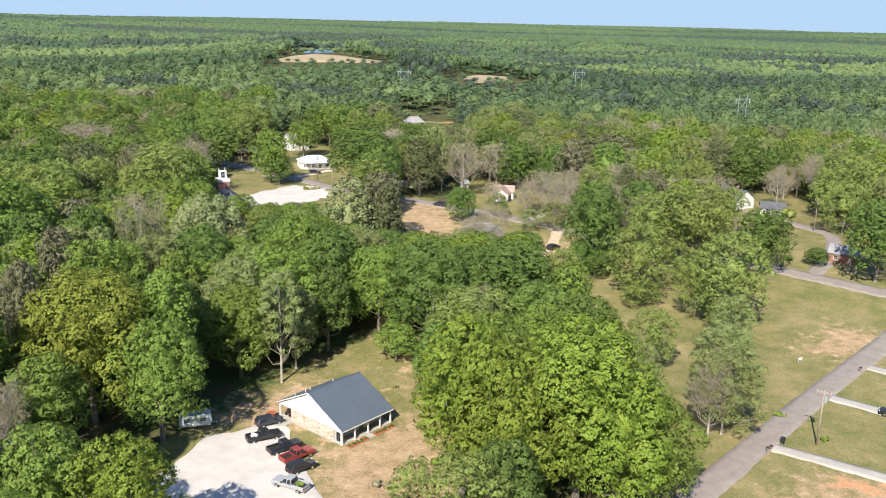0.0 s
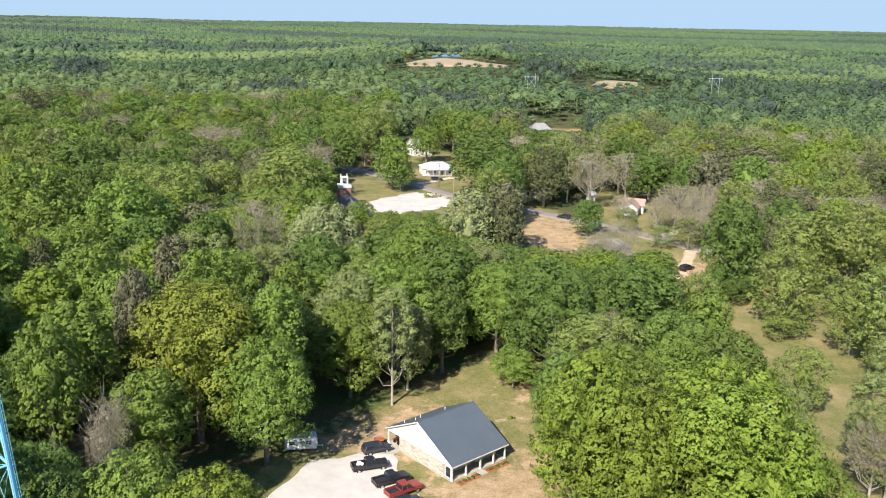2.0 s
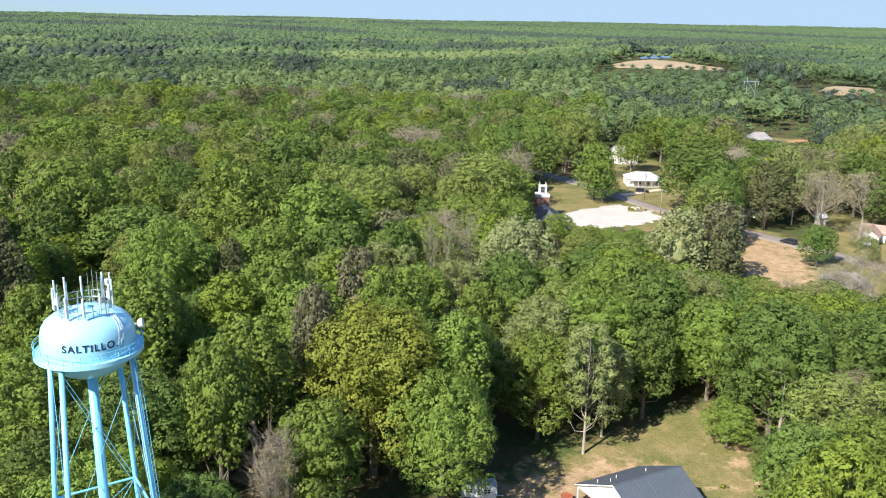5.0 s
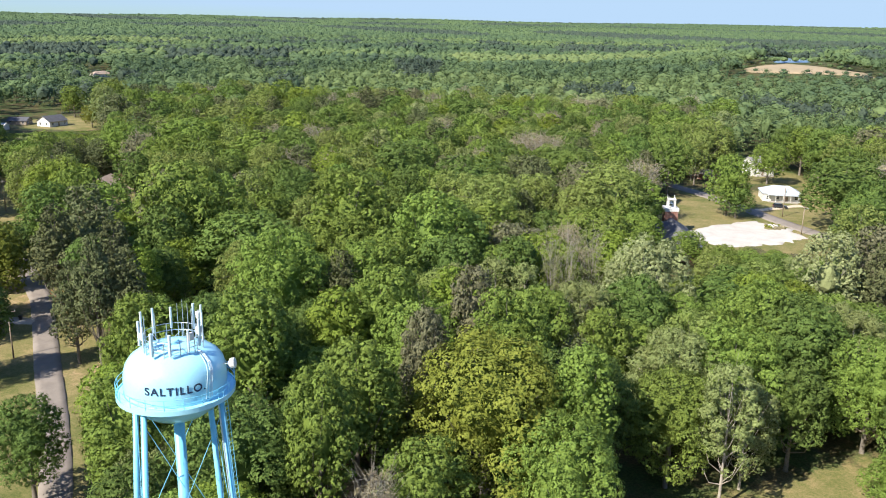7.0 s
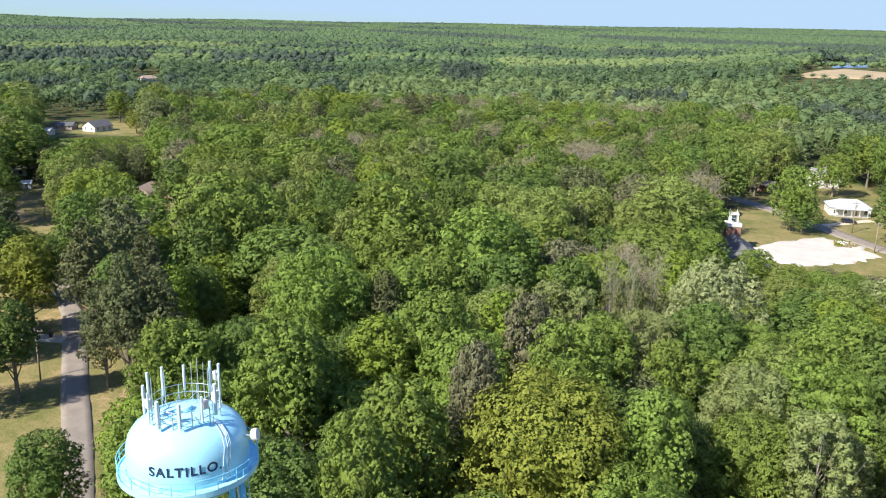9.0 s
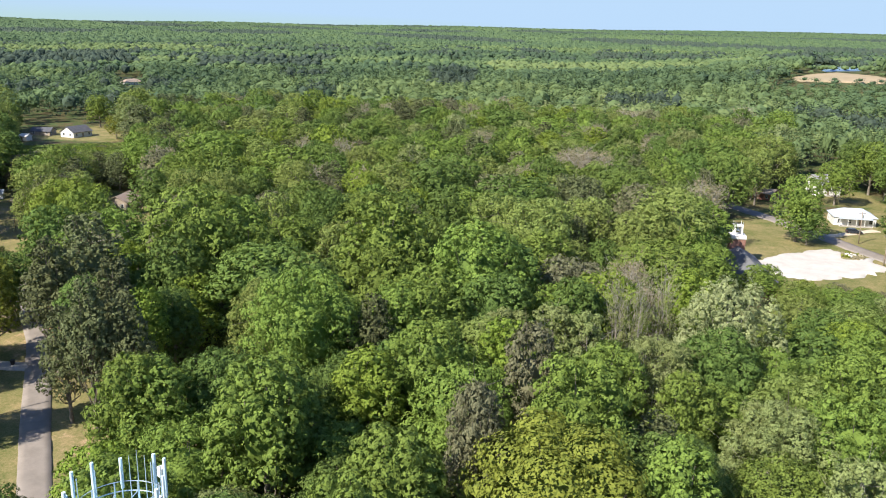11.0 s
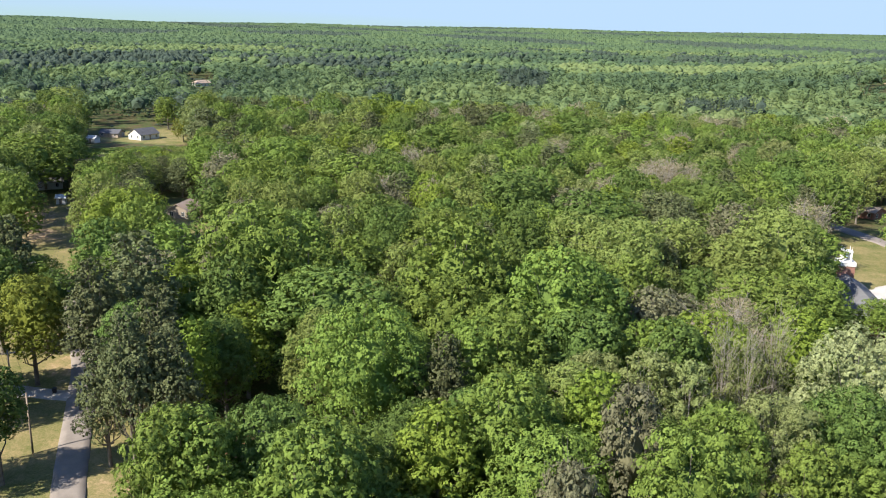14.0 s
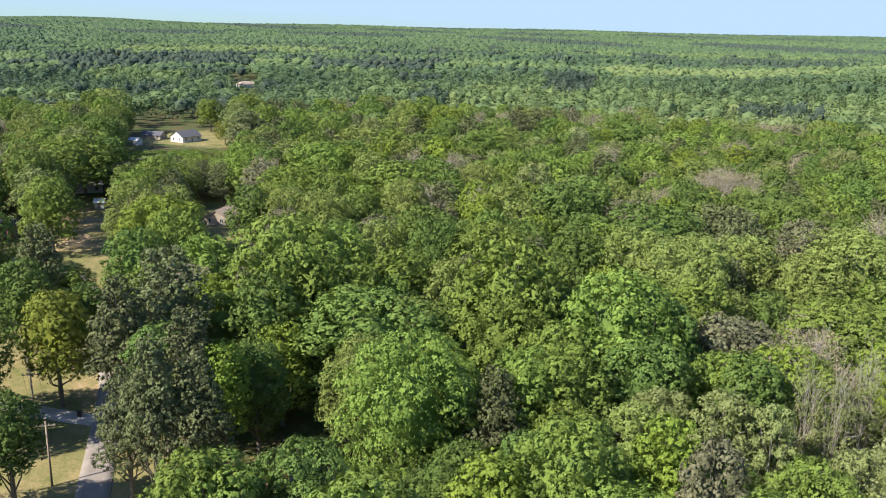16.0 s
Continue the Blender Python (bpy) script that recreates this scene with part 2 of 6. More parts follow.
# ---- plan ----
YARD = [(-40, 62), (-43, 100), (-45, 122), (-39, 136), (-35, 147), (-20, 167), (-11, 177), (-4, 174), (-2, 162), (1, 140), (3, 108), (-4, 62)]
FIELD = [(24, 242), (23, 204), (28, 180), (26, 155), (31, 128), (34, 112), (34, 60), (150, 60), (150, 190), (130, 262), (100, 262), (84, 238), (60, 236)]
MID_FIELD = [(-18, 294), (4, 284), (5, 235), (-13, 235)]
CHURCH_YARD = [(-81, 300), (-90, 340), (-45, 405), (-30, 330), (-24, 262), (-60, 262)]
WEST_VERGE = [(-104, 104), (-138, 131), (-152, 141), (-160, 137), (-120, 98)]
WEST_YARD = [(-94, 84), (-96, 60), (-140, 62), (-215, 108), (-225, 140), (-215, 160), (-165, 140), (-118, 104)]
SHED_YARD = [(-322, 214), (-296, 196), (-215, 158), (-185, 148), (-240, 190), (-316, 228)]
NORTH_LOTS = [(95, 235), (90, 320), (135, 330), (140, 250)]
MID_LOTS = [(4, 240), (5, 335), (30, 335), (46, 295), (40, 230), (25, 225)]
BLUE_LOT = [(-445, 316), (-440, 356), (-388, 345), (-378, 314), (-406, 304), (-425, 298)]
BROWN_LOT = [(-280, 226), (-272, 248), (-238, 228), (-228, 206), (-240, 204)]
FAR_LOT = [(-30, 492), (-28, 545), (8, 545), (8, 495)]
WHITE_LOT = [(-100, 385), (-85, 430), (-62, 428), (-45, 395)]
LAWNS = [YARD, FIELD, MID_FIELD, CHURCH_YARD, FAR_LOT, WHITE_LOT, WEST_VERGE, WEST_YARD, SHED_YARD, NORTH_LOTS, MID_LOTS, BLUE_LOT, BROWN_LOT]
DRY = [[(-134, 124), (-124, 120), (-114, 127), (-114, 140), (-126, 148)], [(-80, 124), (-73, 130), (-66, 120), (-70, 114)], [(26, 236), (28, 246), (42, 247), (40, 234)], [(-40, 132), (-30, 146), (-22, 150), (-14, 144), (-24, 130)], [(-19, 124), (2, 140), (6, 88), (-18, 88)], MID_FIELD, [(78, 170), (90, 185), (102, 180), (90, 165)],
       [(-4, 150), (-8, 162), (0, 164), (1, 146)], [(60, 118), (90, 112), (90, 100), (50, 110)],
       [(-186, 146), (-188, 152), (-172, 146), (-172, 140)], [(-300, 205), (-260, 186), (-262, 180), (-300, 196)]]
CLAY = [[(-11, 92), (-9, 97), (-5, 98), (-4, 92)], [(-4, 158), (-5, 163), (0, 163), (0, 157)], [(62, 117), (72, 114), (72, 112), (60, 115)],
        [(-138, 137), (-130, 150), (-121, 146), (-128, 134)], [(-178, 146), (-176, 152), (-168, 148), (-172, 142)], [(-6, 520), (-4, 536), (8, 540), (6, 520)]]
MAIN_STREET = [(-230, 450), (-160, 410), (-87, 358), (-39, 313), (-6, 291), (40, 259), (84, 231), (112, 205), (150, 172), (240, 110)]
EAST_ROAD = [(-330, -300), (-160, -110), (-70, -8), (-20, 46), (9.8, 79.2), (37.1, 109.8), (70.9, 147.1), (103.3, 180.7), (113, 190), (122, 197)]
WEST_ROAD = [(-26, 39), (-60, 60), (-98, 91), (-119, 107), (-142, 122.5), (-162, 136), (-178, 146), (-212, 162), (-245, 170), (-285, 160), (-340, 158), (-420, 190)]
NORTH_STREET = [(96, 308), (110, 290), (119, 270), (122, 258), (112, 236), (100, 219)]
# before these the trees are low: how far off they begin, seen from the south, and where
LOW = {
    "lot": (278, [(-71, 293), (-67, 274), (-59, 242), (-48, 199), (-34, 194), (-27, 212), (-29, 233), (-42, 333)]),
    "church_yard": (300, [(-91, 359), (-69, 271), (-61, 241), (-52, 216), (-30, 226), (-42, 318), (-56, 409), (-73, 407)]),
    "mid_field": (252, [(-17, 304), (-13, 220), (-9, 184), (2, 187), (3, 260), (3, 307)]),
    "mid_lots": (262, [(5, 180), (12, 181), (20, 200), (28, 193), (36, 241), (43, 292), (26, 329), (6, 330)]),
    "blue_roof": (300, [(71, 216), (80, 184), (99, 225), (111, 254), (117, 269), (125, 310), (123, 337), (113, 345)]),
    "far_house": (530, [(-28, 569), (-25, 496), (-19, 372), (-16, 327), (3, 331), (4, 490), (4, 563)]),
    "blue_house": (480, [(-463, 320), (-356, 257), (-287, 217), (-267, 223), (-284, 250), (-400, 335), (-450, 351)]),
    "brown_house": (306, [(-284, 238), (-259, 221), (-207, 185), (-185, 170), (-181, 178), (-196, 190), (-204, 197), (-272, 250)]),
    "shed_yard": (300, [(-316, 217), (-281, 198), (-181, 146), (-172, 142), (-182, 150), (-226, 175), (-246, 186), (-312, 222)]),
    "west_house": (300, [(-317, 188), (-284, 173), (-253, 160), (-201, 139), (-199, 141), (-220, 151), (-314, 191)]),
    "white_house": (420, [(-88, 465), (-79, 410), (-58, 284), (-52, 289), (-69, 417), (-78, 473)]),
    "steeple": (238, [(-93, 336), (-69, 240), (-61, 210), (-53, 212), (-64, 280), (-84, 340)]),
    "soil": (930, [(-180, 980), (-172, 845), (-130, 600), (-75, 560), (-50, 800), (-50, 880), (-120, 990)]),
    "pond": (1180, [(-205, 1200), (-170, 985), (-120, 985), (-125, 1250), (-165, 1290)]),
    "clay": (800, [(4, 760), (12, 520), (48, 520), (66, 770), (36, 830)]),
    "villa": (880, [(-766, 618), (-698, 566), (-500, 417), (-452, 382), (-446, 392), (-755, 636)]),
}
GLADE = [(-83, 124), (-73, 133), (-64, 120), (-68, 112), (-76, 117)]
OPEN = [[(-62, 98), (-36, 90), (-34, 118), (-42, 124), (-60, 108)], [(-128, 117), (-118, 124), (-104, 122), (-100, 110), (-112, 106)], [(-119, 108), (-113, 114), (-106, 110), (-104, 100), (-110, 98)], [(-49, 130), (-41, 126), (-33, 140), (-34, 150), (-46, 152)], GLADE, [(-135, 121), (-124, 117), (-112, 126), (-112, 142), (-124, 152), (-136, 146)], [(-174, 138), (-152, 115), (-123, 98), (-102, 87), (-92, 83), (-84, 88), (-101, 100), (-110, 106), (-133, 121), (-170, 142)],
        [(-193, 137), (-168, 122), (-152, 115), (-139, 110), (-128, 106), (-119, 103), (-113, 110), (-123, 116), (-159, 135), (-191, 147)],
        [(-30, 143), (-8, 143), (-2, 128), (-12, 116), (-30, 120)], [(-78, 300), (-84, 288), (-68, 252), (-58, 258), (-70, 298)], [(24, 55), (24, 92), (36, 110), (36, 55)],
        [(-139, 142), (-132, 151), (-121, 150), (-120, 143), (-128, 137)],
        [(-54, 186), (-48, 187), (-40, 164), (-38, 147), (-43, 139), (-47, 146), (-48, 162)]]
TANK = (-58.4, 77.4)
FAR_FIELDS = [("field", [(-185, 937), (-171, 983), (-153, 1013), (-124, 991), (-93, 944), (-68, 941), (-64, 888), (-88, 889), (-116, 884), (-145, 884), (-170, 893)]), ("field", [(12, 739), (15.6, 758), (36, 788), (64, 800), (57, 764), (43, 738), (24, 729)])]
POND = [(-200, 1190), (-160, 1245), (-135, 1080), (-168, 1030)]


def sight(x, y, r=0.0):
    """How high a tree of crown radius r may grow without hiding the clearings behind it."""
    top = np.full(np.shape(x), 99.0)
    for dx, dy in ((0, 0), (r, 0), (-r, 0), (0, r), (0, -r)) if np.any(r) else ((0, 0),):
        away = np.hypot(x + dx + 8, y + dy - 20)
        for reach, hull in LOW.values():
            top = np.where(inside(x + dx, y + dy, hull), np.minimum(top, np.maximum(5 if reach > 700 else 5 if reach > 500 else 0, 56 * (1 - away / reach))), top)
    return top


def tallest(x, y):
    """How high a tree may grow at each place; 0 where none stands."""
    top = sight(x, y)
    none = np.hypot(x - TANK[0], y - TANK[1]) < 9
    for p in [*LAWNS, POND, *OPEN, *[f for _, f in FAR_FIELDS]]:
        none |= inside(x, y, p)
    for line, w in ((MAIN_STREET, 7), (EAST_ROAD, 7), (WEST_ROAD, 6)):
        none |= edge_distance(x, y, line) < w
    return np.where(none | (top < 2.5), 0, top)


# ---- ground ----
def spaced(lo, mid0, mid1, hi, step):
    a, b = [mid0], [mid1]
    s = step
    while a[-1] > lo:
        s *= 1.07
        a.append(a[-1] - s)
    s = step
    while b[-1] < hi:
        s *= 1.07
        b.append(b[-1] + s)
    return np.array(a[:0:-1] + list(np.arange(mid0, mid1, step)) + b)


def build_ground():
    xs, ys = spaced(-5600, -330, 150, 5600, 2.2), spaced(-2500, 60, 360, 5600, 2.2)
    gx, gy = np.meshgrid(xs, ys)
    z = terrain(gx, gy)
    z = z + 0.12 * np.sin(gx * 0.7 + 2 * np.sin(gy * 0.23)) * np.sin(gy * 0.61)
    n, w = gx.size, len(xs)
    i = np.arange(n).reshape(gx.shape)
    quads = np.stack([i[:-1, :-1], i[:-1, 1:], i[1:, 1:], i[1:, :-1]], -1).reshape(-1, 4)
    me = arrays_mesh("ground", np.stack([gx, gy, z], -1).reshape(-1, 3), [quads], GROUND, smooth=True)
    cover = np.zeros((n, 4), np.float32)
    x, y = gx.ravel(), gy.ravel()

    def soft(polys, ease):
        v = np.zeros(n)
        for p in polys:
            d = edge_distance(x, y, p, True)
            v = np.maximum(v, np.where(inside(x, y, p), 0.5 + np.minimum(d / ease, 0.5), 0.5 - np.minimum(d / ease, 0.5)))
        return v
    cover[:, 0] = soft(LAWNS, 9)
    for line in (MAIN_STREET, EAST_ROAD, WEST_ROAD):
        cover[:, 0] = np.maximum(cover[:, 0], 1.2 - edge_distance(x, y, line) / 9)
    cover[:, 1], cover[:, 2], cover[:, 3] = soft(DRY, 22), soft(CLAY, 9), 1
    me.attributes.new("cover", "FLOAT_COLOR", "POINT").data.foreach_set("color", cover.ravel())
    tagged(new("ground", me), "gently rolling ground with lawns, dry grass and leaf litter", "ground", kind="structure")


build_ground()


def curve_points(line, step=2.0):
    """Points along a smooth line through the given ones."""
    p = [Vector((*a, 0)) for a in line]
    p = [2 * p[0] - p[1]] + p + [2 * p[-1] - p[-2]]
    out = []
    for a, b, c, d in zip(p, p[1:], p[2:], p[3:]):
        n = max(2, int((c - b).length / step))
        for k in range(n):
            t = k / n
            out.append(0.5 * (2 * b + (c - a) * t + (2 * a - 5 * b + 4 * c - d) * t * t + (3 * b - a - 3 * c + d) * t ** 3))
    return out + [p[-2]]


def ribbon(name, line, width, material, label, category, lift=0.06, ragged=0.0):
    """A road: a strip that lies on the ground, thick at its edges."""
    pts = curve_points(line)
    rnd = random.Random(len(line) * 7 + int(width * 10))
    rows = []
    for i, p in enumerate(pts):
        d = (pts[min(i + 1, len(pts) - 1)] - pts[max(i - 1, 0)]).normalized()
        side = Vector((-d.y, d.x, 0))
        row = []
        for k in (-1.0, -0.94, -0.5, 0.0, 0.5, 0.94, 1.0):
            q = p + side * (k * (width / 2 + (rnd.uniform(-ragged, ragged) if abs(k) > 0.9 else 0)))
            drop = -0.25 if abs(k) == 1.0 else 0.06 * (1 - k * k)
            row.append((q.x, q.y, float(terrain(q.x, q.y)) + lift + 0.1 + drop))
        rows.append(row)
    v = np.array(rows).reshape(-1, 3)
    i = np.arange(len(v)).reshape(len(rows), 7)
    quads = np.stack([i[:-1, :-1], i[1:, :-1], i[1:, 1:], i[:-1, 1:]], -1).reshape(-1, 4)
    return tagged(new(name, arrays_mesh(name, v, [quads[:, ::-1]], material, smooth=True)), label, category, kind="structure")


ribbon("road", MAIN_STREET, 6.2, ASPHALT, "grey asphalt main street past the church", "road")
ribbon("road", EAST_ROAD, 5.0, ASPHALT, "sun-bleached asphalt lane beside an open grass field", "road", lift=0.09, ragged=0.12)
ribbon("road", WEST_ROAD, 4.6, ASPHALT, "narrow asphalt road shaded by pines", "road", ragged=0.05)
ribbon("road", NORTH_STREET, 4.5, ASPHALT, "short asphalt side street between houses", "road", lift=0.03)


def slab(name, poly, material, label, category, lift=0.08, step=2.0, ragged=0.5):
    """A flat patch that follows the ground, with an uneven edge."""
    rnd = random.Random(len(poly) + int(abs(poly[0][0])))
    ring = []
    for (ax, ay), (bx, by) in zip(poly, poly[1:] + poly[:1]):
        n = max(1, int(math.hypot(bx - ax, by - ay) / step))
        ring += [(ax + (bx - ax) * k / n + rnd.uniform(-ragged, ragged), ay + (by - ay) * k / n + rnd.uniform(-ragged, ragged)) for k in range(n)]
    cx, cy = np.mean(ring, axis=0)
    ring.sort(key=lambda p: math.atan2(p[1] - cy, p[0] - cx))
    rings = 8
    v = []
    for k in range(rings + 1):
        f = 1 - (k / (rings + 1)) ** 1.3
        for x, y in ring:
            qx, qy = cx + (x - cx) * f, cy + (y - cy) * f
            v.append((qx, qy, float(terrain(qx, qy)) + 0.1 + (lift if k else -0.1)))
    v.append((cx, cy, float(terrain(cx, cy)) + 0.1 + lift))
    n = len(ring)
    i = np.arange(rings * n + n).reshape(rings + 1, n)
    j = np.roll(i, -1, 1)
    quads = np.stack([i[:-1], j[:-1], j[1:], i[1:]], -1).reshape(-1, 4)
    tris = np.stack([i[-1], j[-1], np.full(n, len(v) - 1)], -1)
    return tagged(new(name, arrays_mesh(name, v, [quads, tris], material, smooth=True)), label, category, kind="structure")


slab("pavement", [(-27, 134.5), (-30, 132), (-34, 128), (-38, 126), (-40, 119), (-42, 112), (-46, 100), (-15, 98), (-17, 108), (-18.5, 113), (-22, 121), (-25, 129)], GRAVEL,
     "bright white gravel parking lot", "gravel lot")
slab("pavement", [(-73, 290), (-66, 305), (-57, 318), (-45, 313), (-40, 305), (-44, 293), (-57, 279), (-66, 281)], GRAVEL, "bright white gravel church lot", "gravel lot", ragged=1.2, lift=0.3)
for far_name, far_poly in FAR_FIELDS:
    slab(far_name, far_poly, surface("bare_soil", (0.26, 0.22, 0.125), (0.42, 0.31, 0.19), 0.02, 10), "tan cleared field among distant woods", "field", lift=1.0, step=15, ragged=4)
slab("water", POND, surface("pond_water", (0.10, 0.16, 0.22), (0.14, 0.2, 0.27), 0.02, 6, 0.12, bump=0.05), "blue pond behind a cleared field", "pond", lift=1.2, step=20, ragged=4)


# ---- trees ----
def ico(sub):
    bm = bmesh.new()
    bmesh.ops.create_icosphere(bm, subdivisions=sub, radius=1.0)
    v = np.array([p.co[:] for p in bm.verts])
    f = np.array([[p.index for p in t.verts] for t in bm.faces])
    bm.free()
    return v, f


ICO1, ICO2 = ico(1), ico(2)
OCTA = (np.array([[1, 0, 0], [0, 1, 0], [-1, 0, 0], [0, -1, 0], [0, 0, 1], [0, 0, -1.0]]), np.array([[0, 1, 4], [1, 2, 4], [2, 3, 4], [3, 0, 4], [1, 0, 5], [2, 1, 5], [3, 2, 5], [0, 3, 5]]))


def unit(n, rng):
    v = rng.normal(size=(n, 3))
    return v / np.linalg.norm(v, axis=1, keepdims=True)


def lobes_dome(rng, n, r, h, low=0.12, size=0.25, rough=0.11, wide=0.46, square=0.76):
    """Centres and radii of the many small boughs that make up a rounded crown of radius r on a tree of height h."""
    mid = h * wide
    k = (np.arange(n) + 0.5) / n
    up = 1 - 1.8 * k
    a = np.arange(n) * 2.39996 + rng.uniform(-0.35, 0.35, n)
    p = rng.uniform(0, 6.283, 4)
    swell = 1 + rough * (np.sin(2 * a + p[0] + 1.5 * up) + 0.8 * np.sin(3 * a + p[1] - 2 * up) + 0.6 * np.sin(5 * a + p[2] + 4 * up))
    s = size * rng.uniform(0.72, 1.35, n)
    far = (1 - 0.7 * s) * swell * rng.uniform(0.9, 1.08, n)
    flat = np.sqrt(np.clip(1 - up ** 2, 0, 1))
    flat = np.where(up > 0, flat ** square, flat)
    c = np.stack([np.cos(a) * flat * far * r, np.sin(a) * flat * far * r, mid + up * np.where(up > 0, h - mid, mid - low * h) * np.where(up > 0, 1 - 0.5 * s, far)], 1)
    return c, s * r, mid


def lobes_round(rng, n, r, h, low=0.36, tight=0.36):
    """Centres and radii of the boughs of a broad crown of radius r on a tree of height h."""
    mid, half = h * (1 + low) / 2, h * (1 - low) / 2
    d = unit(n * 3, rng)
    d = d[d[:, 2] > -0.85][:n]
    size = rng.uniform(0.62, 1.4, len(d)) * tight
    far = (1 - size * 0.85) * rng.uniform(0.78, 1.16, len(d))
    c = d * far[:, None] * np.array([r, r, half]) + np.array([0, 0, mid])
    c = np.vstack([c, [[0, 0, mid + 0.1 * half]]])
    return c, np.append(size * min(r, half) * 1.05, 0.62 * min(r, half)), mid


def lobes_tall(rng, n, r, h, low=0.25, tight=0.42):
    """The same for a pine or a poplar: boughs along the stem, narrowing upwards."""
    k = (np.arange(n) + rng.uniform(0, 1, n)) / n
    z = h * (low + (0.97 - low) * k)
    wide = r * np.clip(1.08 - 0.72 * k ** 2.2, 0.3, 1) * np.where(k < 0.15, 0.75, 1)
    a = np.arange(n) * 2.4 + rng.uniform(0, 1, n)
    size = wide * tight * rng.uniform(0.8, 1.3, n)
    off = np.maximum(wide - size, 0) * rng.uniform(0.5, 1.1, n)
    return np.stack([np.cos(a) * off, np.sin(a) * off, z], 1), size, h * 0.6


def foliage(rng, lobes, count, leaf, core=0.55, fan=0.4, core_mesh=ICO1, flat=0.85, tufts=0, heart=0.0, heart_mesh=None):
    """Leaf sprays over the boughs, gathered in tufts, and the dense inside of each bough."""
    c, s, mid = lobes
    share = s ** 2 * np.clip(0.45 + c[:, 2] / 20, 0.45, 1.2)
    share /= np.sum(share)
    tufts = tufts or max(4, min(count // 5, 5200))
    which = rng.choice(len(s), int(tufts * 2.4), p=share)
    d = unit(len(which), rng)
    p = c[which] + d * s[which, None] * np.array([1, 1, flat]) * rng.uniform(0.74, 1.14, len(which))[:, None]
    gap = np.linalg.norm((p[:, None, :] - c[None]) / np.array([1, 1, flat]), axis=2) / s[None]
    gap[np.arange(len(p)), which] = 9
    keep = (gap.min(1) > 0.88) & ((d[:, 2] > -0.35) | (rng.uniform(size=len(d)) < 0.3))
    p, d, size = p[keep][:tufts], d[keep][:tufts], s[which][keep][:tufts]
    pick = rng.integers(0, len(p), count)
    e = unit(count, rng) + 0.55 * d[pick]
    p = p[pick] + e * (0.17 * size[pick] * rng.uniform(0.5, 1.1, count))[:, None] * np.array([1, 1, 0.8])
    n = count
    nrm = 1.2 * d[pick] + 0.35 * e + unit(n, rng) * fan + np.array([0, 0, 0.2])
    nrm /= np.linalg.norm(nrm, axis=1, keepdims=True)
    t = np.cross(nrm, unit(n, rng))
    t /= np.linalg.norm(t, axis=1, keepdims=True) + 1e-9
    b = np.cross(nrm, t)
    size = leaf * rng.uniform(0.65, 1.45, (n, 1))
    q = np.stack([p + t * size, p - t * size * 0.45 + b * size * rng.uniform(0.5, 0.95, (n, 1)), p - t * size * rng.uniform(0.3, 0.8, (n, 1)) - b * size * rng.uniform(0.5, 0.95, (n, 1))], 1).reshape(-1, 3)
    tris = [np.arange(3 * n).reshape(n, 3)]
    verts, at = [q], len(q)
    if core:
        cv, cf = core_mesh
        for centre, size in zip(c, s):
            verts.append(centre + cv * size * core * np.array([1, 1, flat]) * rng.uniform(0.8, 1.12, (len(cv), 1)))
            tris.append(cf + at)
            at += len(cv)
    if heart:                               # the shaded inside of the whole crown
        cv, cf = heart_mesh or ICO2
        top, bottom = np.max(c[:, 2] + s * 0.6), np.min(c[:, 2])
        reach = np.percentile(np.hypot(c[:, 0], c[:, 1]), 85)
        q = cv * rng.uniform(0.86, 1.1, (len(cv), 1)) * heart
        verts.append(np.stack([q[:, 0] * reach, q[:, 1] * reach, (top + bottom) / 2 + q[:, 2] * (top - bottom) / 2], 1))
        tris.append(cf + at)
    return np.vstack(verts), [np.vstack(tris)]


def tube(bm, pts, radii, sides):
    rings = []
    for i, p in enumerate(pts):
        d = (pts[min(i + 1, len(pts) - 1)] - pts[max(i - 1, 0)]).normalized()
        q = d.to_track_quat("Z", "Y").to_matrix()
        rings.append([bm.verts.new(p + q @ Vector((math.cos(6.2832 * k / sides), math.sin(6.2832 * k / sides), 0)) * radii[i]) for k in range(sides)])
    for a, b in zip(rings, rings[1:]):
        for k in range(sides):
            bm.faces.new((a[k - 1], a[k], b[k], b[k - 1]))


def trunk_mesh(rnd, h, targets, base, twigs=0):
    """A tapered stem with limbs that reach for the boughs."""
    bm = bmesh.new()
    lean = Vector((rnd.uniform(-0.4, 0.4), rnd.uniform(-0.4, 0.4), 0))
    stem = [Vector((0, 0, -0.5)) + lean * k * k + Vector((0, 0, (h * 0.86 + 0.5) * k)) for k in (0, 0.04, 0.25, 0.5, 0.75, 1)]
    tube(bm, stem, [base * 1.5, base, base * 0.8, base * 0.6, base * 0.35, base * 0.1], 8)
    for t in targets:
        t = Vector(t)
        k = min(0.8, max(0.2, (t.z - 0.25 * h) / h))
        a = lean * k * k + Vector((0, 0, h * 0.86 * k))
        mid = (a + t) / 2 + Vector((rnd.uniform(-0.5, 0.5), rnd.uniform(-0.5, 0.5), -0.06 * h))
        tube(bm, [a, mid, t], [base * 0.42 * (1.1 - k), base * 0.26 * (1.1 - k), base * 0.08], 5)
        for _ in range(twigs):
            e = t + Vector((rnd.gauss(0, 1), rnd.gauss(0, 1), rnd.gauss(0.5, 0.7))) * h * 0.10
            s = mid.lerp(t, rnd.uniform(0.2, 1.0))
            tube(bm, [s, s.lerp(e, 0.5) + Vector((0, 0, rnd.uniform(-0.2, 0.3))), e], [base * 0.12, base * 0.07, 0.012], 3)
    return bm


